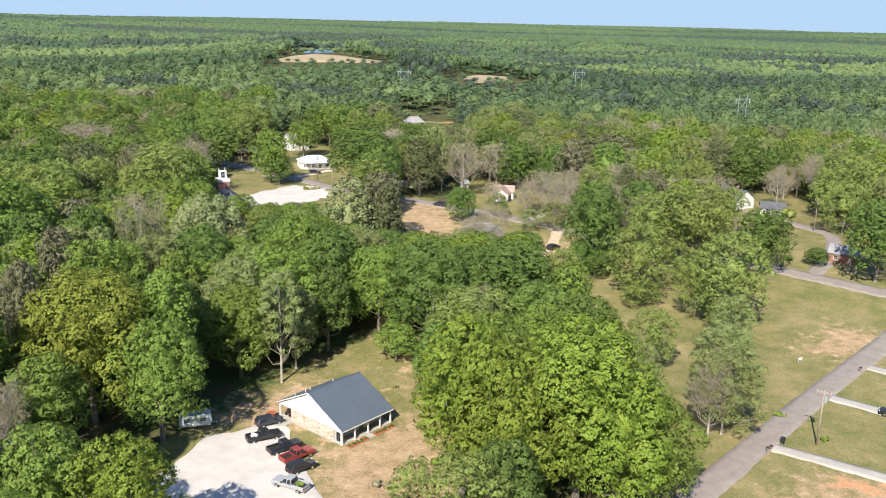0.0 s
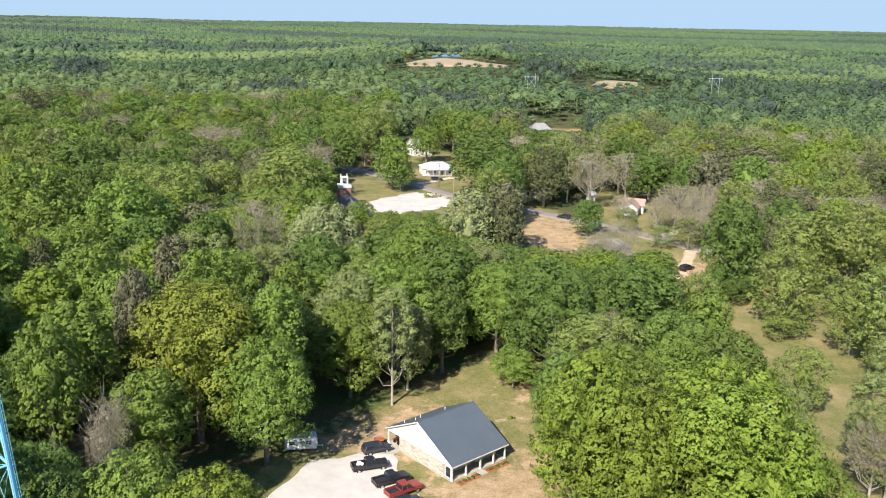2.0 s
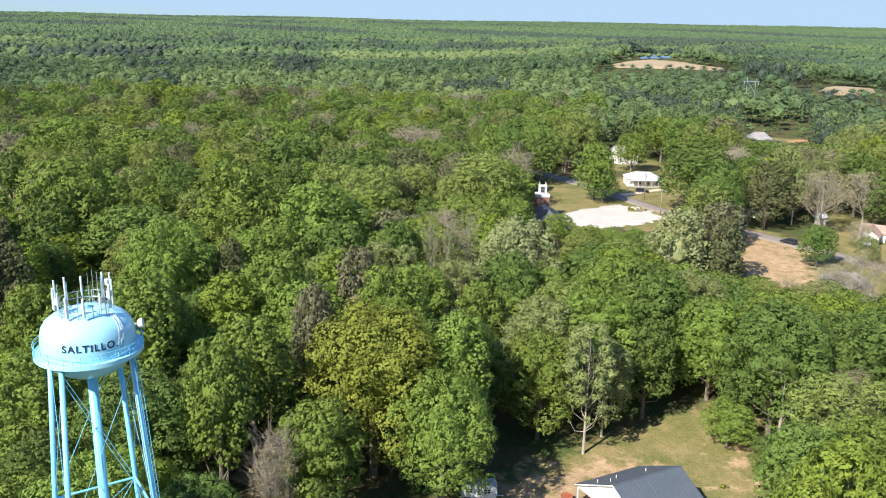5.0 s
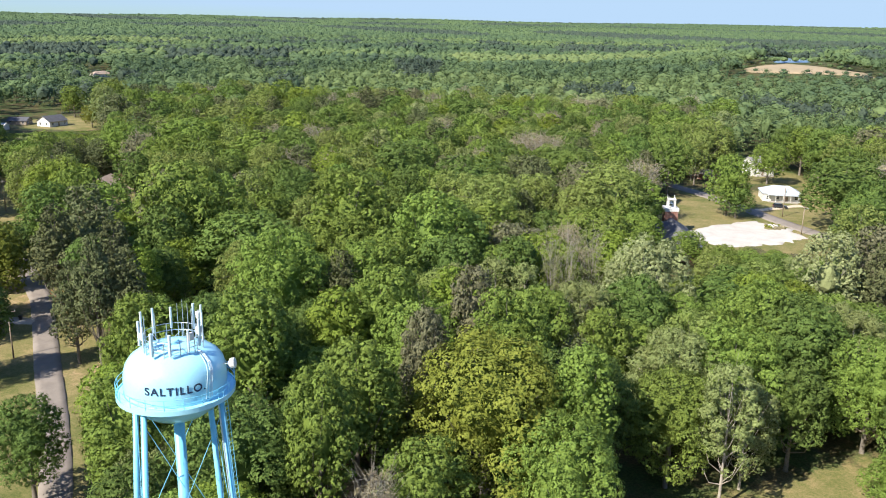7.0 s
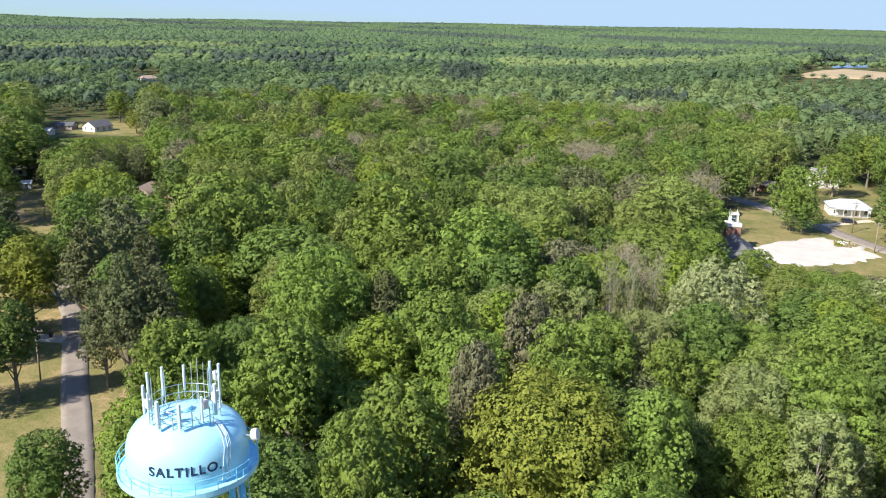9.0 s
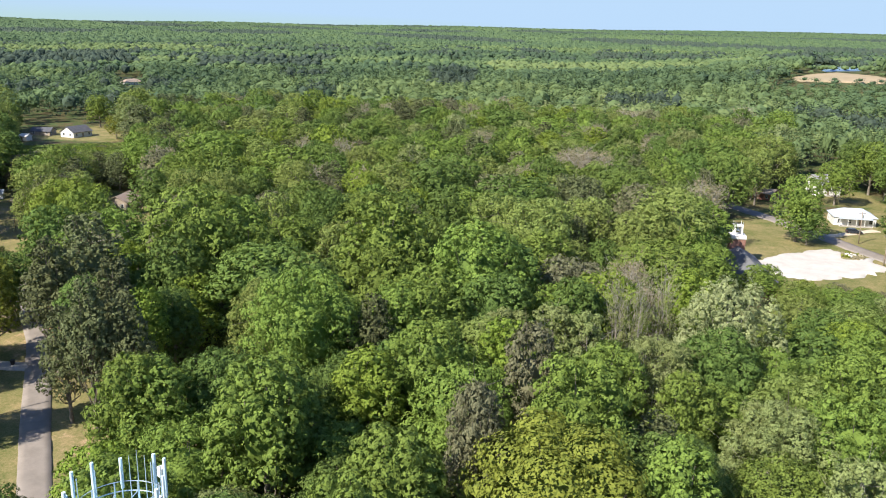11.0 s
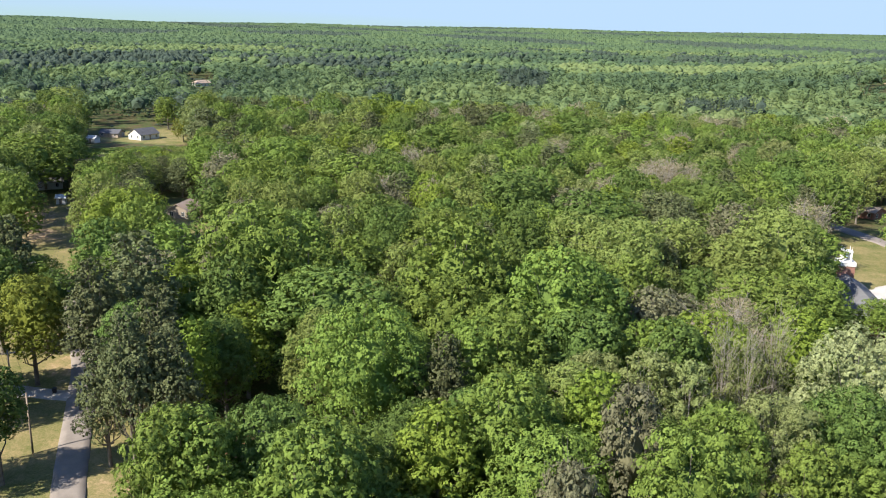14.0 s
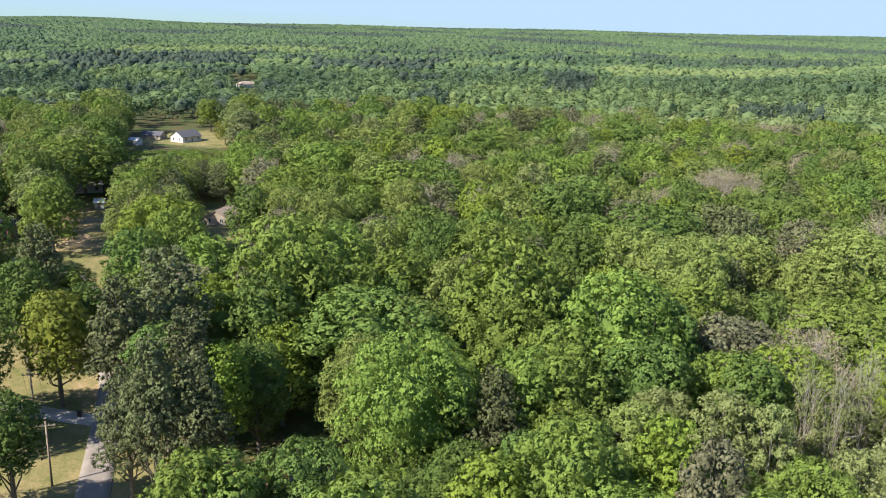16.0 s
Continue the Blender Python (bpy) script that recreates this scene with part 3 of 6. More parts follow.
# o, d and y are all oaks that differ in leaf tone
TREE_NAMES = {"o": ("oak_tree", "broad oak in fresh green leaf"), "d": ("hickory_tree", "oak with dense dark green leaves"), "c": ("ash_tree", "tree with cool green leaves, some distance haze put into their colour"), "b": ("maple_tree", "bright yellow-green maple in full spring leaf"),
              "y": ("sweetgum_tree", "large oak with olive and yellowish young leaves"), "l": ("elm_tree", "airy elm with light green leaves"), "s": ("poplar_tree", "slender grey-green poplar with a pale trunk"),
              "p": ("poplar_tree", "poplar with silvery pale green leaves"), "n": ("pine_tree", "tall pine with dark grey-green needles"), "g": ("bare_tree", "greyish tree still mostly bare with few buds"),
              "k": ("budding_tree", "round tree with dull brown-grey budding leaves"), "q": ("birch_tree", "slim tree with upright pale stems and sparse leaves")}


GIRTH = (7.0, 5.2, 3.8)


def tree_kind(code, variant, fine, slim):
    """One tree of nominal size (radius 7 or less, height 20), built once and then copied; fine ones have smaller and more leaves, slim ones a crown that begins high up."""
    rng, rnd = np.random.default_rng(100 + ord(code) * 7 + variant), random.Random(ord(code) * 31 + variant)
    name, label = TREE_NAMES[code]
    wide = GIRTH[slim]
    many, small = ((2.7, 0.52), (3.8, 0.46), (6.8, 0.355))[fine]
    many *= wide / 7
    if code in "odbyck":
        dense = {"o": 66, "d": 76, "b": 58, "y": 52, "c": 84, "k": 70}[code]
        lob = lobes_dome(rng, dense + 6 * variant, wide, 20, (0.12, 0.16, 0.30)[slim], {"b": 0.27, "y": 0.28, "c": 0.22}.get(code, 0.25), 0.10 + 0.03 * variant, (0.46 + 0.04 * variant, 0.53, 0.62)[slim])
        v, f = foliage(rng, lob, int((3300 if code == "k" else 4300) * many), 0.45 * small, 0, 0.34, flat=0.74, heart=0.45 if code == "k" else 0.57)
        limbs, base, twigs = lob[0][::7], 0.42, 2 if code == "k" else 0
    elif code == "l":
        lob = lobes_dome(rng, 78, wide, 20, (0.04, 0.14, 0.3)[slim], 0.21, 0.15, (0.48, 0.54, 0.62)[slim])
        v, f = foliage(rng, lob, int(4200 * many), 0.40 * small, 0, 0.5, flat=0.8, heart=0.42)
        limbs, base, twigs = lob[0][::4], 0.34, 1
    elif code == "s":
        lob = lobes_dome(rng, 60, wide, 20, (0.03, 0.1, 0.22)[slim], 0.2, 0.18, (0.5, 0.54, 0.6)[slim])
        v, f = foliage(rng, lob, int(5400 * many), 0.36 * small, 0, 0.6)
        limbs, base, twigs = lob[0][::3], 0.24, 1
    elif code == "p":
        lob = lobes_dome(rng, 96, wide, 20, 0.05, 0.19, 0.12, 0.46)
        v, f = foliage(rng, lob, int(4800 * many), 0.42 * small, 0, 0.4, flat=1.25, heart=0.36)
        limbs, base, twigs = lob[0][::4], 0.4, 0
    elif code == "n":
        lob = lobes_tall(rng, 92, wide, 20, (0.16, 0.24, 0.36)[slim], 0.27)
        v, f = foliage(rng, lob, int(4400 * many), 0.40 * small, 0, 0.8, flat=0.7, tufts=2400, heart=0.42)
        limbs, base, twigs = lob[0][::3], 0.36, 0
    elif code == "q":
        lob = lobes_tall(rng, 34, wide, 20, 0.3, 0.3)
        v, f = foliage(rng, lob, int(1500 * many), 0.34 * small, 0, 1.2)
        limbs, base, twigs = lob[0] * np.array([0.8, 0.8, 1]) + np.array([0, 0, 1.5]), 0.22, 5
    else:
        lob = lobes_round(rng, 30, wide, 20, 0.25, 0.26)
        v, f = foliage(rng, lob, int(1800 * many), 0.28 * small, 0.0, 1.5)
        limbs, base, twigs = lob[0], 0.3, 12
    root = thing(name, Matrix(), label, "tree", "trees of the woods")
    part("trunk", trunk_mesh(rnd, 20, limbs, base, twigs), PALE_BARK if code in "gspq" else BARK, root, smooth=True)
    crown = new("crown", arrays_mesh("crown", v, f, LEAF[code]))
    crown.parent = root
    return root


# x, y, height, crown radius
STANDS = {
    "o": [(-86, 278, 6, 3.5), (-81, 268, 5.5, 3.5), (-74, 261, 5, 3.5), (-69, 254, 6, 4), (-62, 253, 10, 4.5), (-90, 281, 18, 8), (-78, 252, 17, 6.5), (-72, 243, 16, 6), (-66, 392, 17, 7),
          (-434, 350, 18, 7), (30, 107, 17.5, 6.3), (-67, 322, 21, 7), (-9, 160, 8.5, 4), (-104.1, 192.2, 28.1, 10.2), (-100.3, 169.6, 23.8, 6.5), (-112.4, 150.8, 26.8, 8.2), (-85.1, 145.8, 26.3, 6.9),
          (-64.8, 162.5, 22.9, 5.6), (-111, 117.3, 24, 5.3), (-90.2, 119.4, 29.3, 5.4), (-154.5, 168, 30.1, 10.2), (-162.8, 187.1, 23.9, 6.6), (-145.2, 172.9, 22.9, 6.2), (-123.8, 189, 30.5, 8.5), (-117.9, 179.7, 23, 8.2), (-100.8, 216.1, 22.1, 6.6),
          (-190, 407.4, 22, 12), (-251, 261.1, 23, 11.9), (-218.8, 160, 8.1, 5), (-315.7, 211.1, 23, 12.5), (-45.9, 133.8, 26.7, 4.6), (-47.9, 189.6, 17.2, 6.6), (-49.7, 213.5, 12.8, 6.2), (-32.6, 182.1, 23.9, 8.5), (-71.4, 118.5, 26.5, 5),
          (-68.4, 106.7, 27.8, 4.1), (-61.4, 143.3, 28.7, 6.4), (-109.6, 119.3, 23, 6.4), (-87.6, 269, 21, 9), (-77.8, 224.3, 21, 10), (-147.3, 216.2, 22.9, 9.1), (-105.8, 178.2, 23, 6.3), (-103.4, 164.7, 23.9, 5.6), (-211.6, 257, 22, 11.4),
          (-77.2, 142.9, 22.9, 8.2), (-84.6, 269.1, 20, 10.2), (-32.9, 167, 21.9, 7.4), (-54.4, 165, 21, 4.8)],
    "d": [(-32, 320, 23, 13), (-2.2, 151.5, 7.5, 3.4), (37.5, 221.5, 9, 4), (44.5, 221, 8, 4), (41, 218, 6.5, 3.8), (-167, 116, 20, 6.5), (-176, 121, 19, 6), (-149, 106, 18, 6), (-3, 165, 24, 8.6), (15, 178, 20.5, 9.5),
          (41, 225, 24.5, 7.6), (113.5, 212.5, 23, 8.3), (104, 227, 5, 3.2), (28, 318, 19, 8.5), (87, 222, 18, 7.2), (5.5, 265, 11.5, 4.6), (117, 328, 19, 8.5), (-63.5, 320, 11, 5.5),
          (6, 172, 21, 7.5), (-94.3, 183.3, 22, 7.7), (-78.7, 181.4, 24.8, 4.4), (-149, 157.2, 23, 5.8), (-134.7, 230, 22.9, 5.9), (-158.4, 263.7, 23.9, 10.6), (-213.9, 413.9, 23, 12.5), (-93.2, 231.9, 16.9, 4.6), (-250.5, 317.1, 22, 9.8),
          (-219.8, 209.5, 20, 5.8), (-184.7, 145.6, 15.2, 4.2), (-188.4, 136.4, 20.9, 5.5), (-145, 114.3, 17.9, 3.7), (-24, 178.6, 23, 6.5), (-109.3, 96.8, 16, 4.6), (-116.2, 306.6, 21, 10.7), (-99.8, 197.6, 24, 7), (-131.8, 262.2, 22, 12),
          (-27.2, 182.7, 22.9, 8.2)],
    "c": [(-134.3, 166, 22.3, 10.9), (-298.6, 228.7, 13.7, 7.8)],
    "b": [(-148, 147, 13.5, 5.2), (-89.7, 138.4, 23.8, 4.8), (-79.1, 157.6, 24.4, 4.5), (-134.6, 138.4, 20.9, 3.6), (-216.4, 181.9, 21.2, 9), (-36.5, 87.2, 19.8, 5.7), (3.5, 109.1, 28.7, 6.7), (19.9, 108.8, 27.9, 10.7), (10.2, 105.8, 24.9, 8),
          (24.8, 104.8, 22, 6.9)],
    "y": [(-386, 324, 12, 5), (-186, 141.5, 14.5, 5), (-171.7, 133.8, 20.1, 5.3), (-57.2, 127.9, 26.9, 10.6)],
    "l": [(48, 196.5, 7, 4.5), (64, 178, 9, 5), (66, 212, 9, 6), (80, 246, 16, 6), (59, 227, 22, 8.5), (68, 222, 26, 10.2), (49, 202, 19.8, 7.6), (65.7, 184, 22.5, 8.6), (42.5, 159, 12.7, 4.6),
          (60, 190, 14, 5), (50, 276, 18, 7), (72, 296, 18, 7), (90, 262, 15, 6), (127, 262, 17, 7), (133, 285, 18, 8), (-165.9, 202.3, 22, 5.4), (-138.9, 192.1, 20.9, 3.9), (-125, 239.7, 21.9, 7.8),
          (-108.4, 230.6, 24.6, 8.5), (-103.4, 248.1, 20.9, 5.6), (-89.9, 244.8, 19.9, 7.5), (-84.5, 252.9, 25.7, 10.7), (-75, 223.2, 18.9, 5.5), (-277.2, 308.1, 22, 11.7), (-292.7, 345.9, 22, 12), (-228.4, 222.8, 17, 3.9), (-458.5, 305.8, 24, 13),
          (-118.2, 242.2, 20.9, 7.7), (-105.5, 252.1, 21, 7.8), (-104.8, 396.2, 22, 9.4), (-142.6, 197.1, 19.9, 5.4), (-116.9, 241.7, 20, 8.8), (-89.1, 252.9, 19.9, 11), (-41.5, 175.8, 19.9, 6.9)],
    "s": [(35, 260, 9, 4.2), (46, 268, 11, 5), (18, 272, 8, 3.4), (27, 258, 7, 3.5), (50, 138, 17, 6.2), (48, 131, 15, 5.4), (61, 168, 13, 4.6), (-17, 189, 19, 5.4), (2, 141, 13.5, 3),
          (35, 141, 13, 4), (-78.9, 174, 22, 4.6), (-73.2, 174.7, 21.8, 3.4), (-40.6, 161.3, 20.9, 7), (-30.3, 149.6, 22.8, 4.2), (-19.9, 193.4, 18.9, 6.1), (-88, 97.5, 14.8, 4.5), (-42.2, 164.1, 19.8, 6.6)],
    "p": [(-55.5, 192.6, 25.5, 8.5), (-26, 226, 23.5, 6.8)],
    "n": [(-362, 330, 20, 6), (-352, 324, 21, 6), (-371, 346, 18, 6), (-16, 228, 22, 5.5), (-9, 303, 22, 9), (108, 330, 20, 8), (67, 342, 20, 9), (-103.1, 157.9, 23.3, 5.3), (-158.5, 145.9, 27.7, 8.1),
          (-155.3, 135.8, 25.9, 5.4), (-129.5, 131.1, 23.2, 4.4), (-132.4, 126.6, 25.9, 4.1), (-137.7, 135.2, 25.8, 4.7), (-111.5, 265.8, 23.1, 8.5), (-214.4, 363, 22, 6.9), (-261.8, 411.3, 24, 13), (-263.6, 393.3, 24, 10.8), (-267, 362.3, 23, 11.2),
          (-336.9, 300.8, 22, 11.4), (-315.4, 300.5, 22, 9.8), (-297.6, 281.1, 20, 9.6), (-213.8, 171.6, 8.7, 5.4), (-202.1, 146.2, 23, 4.8), (-123.9, 280, 21, 9.9), (-118.1, 279.1, 21, 9.9), (34.7, 406.3, 22, 11.9), (-138.3, 126.3, 19.9, 4.5)],
    "g": [(8, 243, 9, 4), (50, 292, 15, 6), (17, 288, 9, 4), (38, 262, 10, 5), (45, 129, 14, 4), (33, 279, 15.5, 7), (38, 269, 15, 6), (27, 274, 12, 4.5), (14, 236, 15, 5.7),
          (42, 286, 15, 6), (130, 319, 14, 5.7), (7, 305, 20, 8.5), (60, 284, 18, 7), (76, 272, 16, 6.5), (96, 290, 14, 6), (54, 262, 16, 6), (20, 322, 18, 8), (120, 300, 15, 6),
          (-146.8, 337.1, 20, 11), (-186.3, 497.1, 20, 11), (-85.7, 229.4, 16.8, 5.3), (-59, 104.8, 19, 2.9), (-148.7, 354.9, 18.9, 10.4)],
    "k": [(-70.4, 148.3, 28.8, 4), (-147.2, 277.3, 18.9, 7), (-91.1, 213.7, 16.9, 8), (-70.4, 133.9, 25.9, 3.2), (-68.1, 130.1, 28.1, 3.1), (-92.8, 207.9, 20, 5.3), (-17.8, 238.1, 23, 6.1), (66.2, 340.3, 20, 11)],
    "q": [(-72.1, 184.7, 23.5, 3.1), (-68.9, 185.4, 24, 3.1), (-67.4, 195.1, 23, 3.6)],
}


def plant_near_trees():
    kinds = {}
    rnd = random.Random(4)
    placed = []

    def plant(code, x, y, h, r):
        away = float(edge_distance(x, y, [(0, 0), (-15, 35), (-45, 76)]))
        key = (code, rnd.randrange(3 if code in "odbcl" else 2), 2 if away < 118 else 1 if away < 215 else 0, 2 if h > 4.6 * r else 1 if h > 3.3 * r else 0)
        m = Matrix.Translation((x, y, float(terrain(x, y)))) @ Matrix.Rotation(rnd.uniform(0, 6.28), 4, "Z")
        if key in kinds:
            root = copy_thing(kinds[key], m)
        else:
            root = kinds[key] = tree_kind(*key)
        root.matrix_basis = m @ Matrix.Diagonal((r / GIRTH[key[3]], r / GIRTH[key[3]], h / 20, 1))
        placed.append((x, y, r))
    for code, rows in STANDS.items():
        for x, y, h, r in rows:
            plant(code, x, y, h, r)
    spots = []
    for _ in range(60000):
        a, d = radians(rnd.uniform(52, 170)), math.sqrt(rnd.uniform(50 ** 2, 545 ** 2))
        spots.append((math.hypot(d * math.cos(a) + 22, d * math.sin(a) - 40), d * math.cos(a), d * math.sin(a)))
    gx, gy = np.array([p[1] for p in spots]), np.array([p[2] for p in spots])
    heights = np.minimum(tallest(gx, gy), sight(gx, gy, 4.5))
    for (away, x, y), top in sorted(zip(spots, heights)):
        if away < 45 or away > (500 if x < -110 else 400) or top < 3 or y < 0.32 * -x:
            continue
        r = rnd.choice((1, 1, 1.3)) * rnd.uniform(4.6, 7.8)
        h = min(r * rnd.uniform(1.5, 2.1) + rnd.uniform(7, 11), float(top), 18.5 if x > 0 and y < 215 else 23.5)
        r = min(r, 0.45 * h + 0.8)
        near = np.array(placed)
        if np.any((x - near[:, 0]) ** 2 + (y - near[:, 1]) ** 2 < (0.74 * (r + near[:, 2])) ** 2):
            continue
        if min(float(edge_distance(x, y, line)) for line in (WEST_ROAD, EAST_ROAD, MAIN_STREET)) < r + 1.5:
            continue
        grove = math.sin(x / 31 + 2 * math.sin(y / 43)) * math.sin(y / 27 + 1.5 * math.sin(x / 39))
        if away >= 170 and x > -8:          # thin, half-bare trees round the lots
            odds = (10, 14, 6, 3, 26, 20, 2, 8, 18, 5, 10)
        elif away < 170:
            odds = (32, 28 if x < -10 and y < 190 else 18, 12, 0, 10, 4, 0, 0 if x > -8 and y < 215 else 6 if grove > 0.45 else 1, 1 if x > -100 else 0, 8, 0)
        else:
            # far off, more cool-toned trees are picked, their colour standing in for haze
            odds = (17, 19, 7, 0, 20, 9, 1, 50 if grove > 0.5 else 5, 4, 24, 5)
        code = rnd.choices("odbylspngck", odds)[0]
        plant(code, x, y, h, r)
    return np.array(placed)


NEAR = plant_near_trees()


def dead_snag(x, y, h):
    t = thing("dead_tree", pose(x, y, float(terrain(x, y))), "bare pale snag with one broken limb above the leaves", "tree")
    part("trunk", trunk_mesh(random.Random(3), h, [(1.8, 0.6, 0.72 * h), (2.6, 1.0, 0.80 * h), (-1.0, 0.3, 0.92 * h)], 0.45, 2), PALE_BARK, t, smooth=True)


dead_snag(-1.5, 157, 17)


def scatter(rng, lo, hi, space, a0=50, a1=169):
    """Places for trees between two distances from the start, thinned where nothing grows."""
    n = int(radians(a1 - a0) / 2 * (hi * hi - lo * lo) / (space * space))
    a, d = np.radians(rng.uniform(a0, a1, n)), np.sqrt(rng.uniform(lo * lo, hi * hi, n))
    x, y = d * np.cos(a), d * np.sin(a)
    keep = tallest(x, y) > 0
    return x[keep], y[keep]


def spread(x, y, space):
    """Drops places that crowd an earlier one, cell by cell."""
    cells, keep = {}, np.zeros(len(x), bool)
    for i, (u, v) in enumerate(zip(x, y)):
        c = (int(u // space), int(v // space))
        if all((u - a) ** 2 + (v - b) ** 2 > space * space for p in (-1, 0, 1) for q in (-1, 0, 1) for a, b in cells.get((c[0] + p, c[1] + q), ())):
            cells.setdefault(c, []).append((u, v))
            keep[i] = True
    return x[keep], y[keep]


# stands of one tone in the far woods: bearing and distance from the tower's side, and their tone
FAR_STANDS = [(142, 154, 1010, 1270, 0.05), (130, 138.5, 930, 1100, 0.06), (119.5, 123, 700, 920, 0.08), (129, 131.6, 510, 650, 0.1), (86, 93, 900, 1300, 0.04), (97, 101, 980, 1250, 0.05), (60, 70, 1300, 1520, 0.07),
              (75, 82, 1080, 1240, 0.08), (105, 119, 930, 1080, 0.62), (136, 150, 1280, 1480, 0.6), (112, 128, 560, 690, 0.56), (70, 84, 820, 1000, 0.6), (104, 112, 1200, 1500, 0.1), (146, 152, 760, 900, 0.55)]


def stands(x, y, tint, rng):
    """Gives the trees of each stand its tone, with ragged edges."""
    bearing, d = np.degrees(np.arctan2(y - 75, x + 45)), np.hypot(x + 45, y - 75)
    rag = np.sin(x / 27) * np.sin(y / 31) + rng.uniform(-0.5, 0.5, len(x))
    for a, b, lo, hi, tone in FAR_STANDS:
        depth = np.minimum(np.minimum(bearing - a, b - bearing) / (b - a), np.minimum(d - lo, hi - d) / (hi - lo)) + 0.05 * rag
        tint = np.where(depth > 0.02, tone + 0.1 * rng.uniform(-0.5, 1, len(x)), tint)
    return np.clip(tint, 0, 1)


def woods(name, label, x, y, shapes, height, radius, rng, low=0.68):
    """Many trees as one mesh."""
    n = len(x)
    z, top = terrain(x, y), np.maximum(np.minimum(tallest(x, y), sight(x, y, 5.0)), 2.0)
    patch = 0.5 + 0.5 * np.sin(x / 71 + 2 * np.sin(y / 93)) * np.sin(y / 57 + 1.5 * np.sin(x / 83))
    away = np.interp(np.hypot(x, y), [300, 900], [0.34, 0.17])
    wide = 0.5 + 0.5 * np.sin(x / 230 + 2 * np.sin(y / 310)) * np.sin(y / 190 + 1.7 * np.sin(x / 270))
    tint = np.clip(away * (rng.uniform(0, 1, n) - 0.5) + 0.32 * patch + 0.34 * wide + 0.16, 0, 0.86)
    # farther trees get darker, bluer tints: haze of distance put into their colour
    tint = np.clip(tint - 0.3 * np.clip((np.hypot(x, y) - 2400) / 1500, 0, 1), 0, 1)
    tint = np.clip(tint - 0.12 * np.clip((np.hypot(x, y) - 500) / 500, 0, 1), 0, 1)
    clump = np.sin(x / 47 + 2.2 * np.sin(y / 118 + 1)) * np.sin(y / 88 + 1.8 * np.sin(x / 61)) + 0.35 * np.sin(x / 17 + y / 23)
    tint = np.where((clump > 0.66) & (rng.uniform(size=n) < 0.93), 0.16 * rng.uniform(0, 1, n), np.maximum(tint, 0.17))
    tint = stands(x, y, tint, rng)
    swell = 1 + 0.13 * np.sin(x / 21 + 1.6 * np.sin(y / 37)) * np.sin(y / 25 + 1.2 * np.sin(x / 43)) * np.clip((np.hypot(x, y) - 380) / 200, 0, 1)
    verts, faces, tints, at = [], {}, [], 0
    pick = rng.integers(0, len(shapes), n)
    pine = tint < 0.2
    for k, (sv, sf) in enumerate(shapes):
        idx = np.nonzero(pick == k)[0]
        if not len(idx):
            continue
        a = rng.uniform(0, 6.283, len(idx))
        ca, sa = np.cos(a)[:, None], np.sin(a)[:, None]
        r = (radius * rng.uniform(0.7, 1.4, len(idx)) * np.where(pine[idx], 0.8, 1))[:, None]
        h = np.minimum(height * swell[idx] * rng.uniform(low, 1.9 - low, len(idx)) * np.where(pine[idx], 1.06, 1), top[idx])[:, None]
        r = np.minimum(r, 0.75 * h + 0.5)
        v = np.stack([(sv[:, 0] * ca - sv[:, 1] * sa) * r / 7 + x[idx, None], (sv[:, 0] * sa + sv[:, 1] * ca) * r / 7 + y[idx, None], sv[:, 2] * h / 20 + z[idx, None]], -1)
        verts.append(v.reshape(-1, 3))
        base = at + np.arange(len(idx)) * len(sv)
        for f in sf:
            faces.setdefault(f.shape[1], []).append((f[None] + base[:, None, None]).reshape(-1, f.shape[1]))
        tints.append(np.repeat(tint[idx], len(sv)))
        at += len(idx) * len(sv)
    me = arrays_mesh(name, np.vstack(verts), [np.vstack(f) for f in faces.values()], HAZY_WOODS, np.concatenate(tints))
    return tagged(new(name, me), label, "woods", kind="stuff")


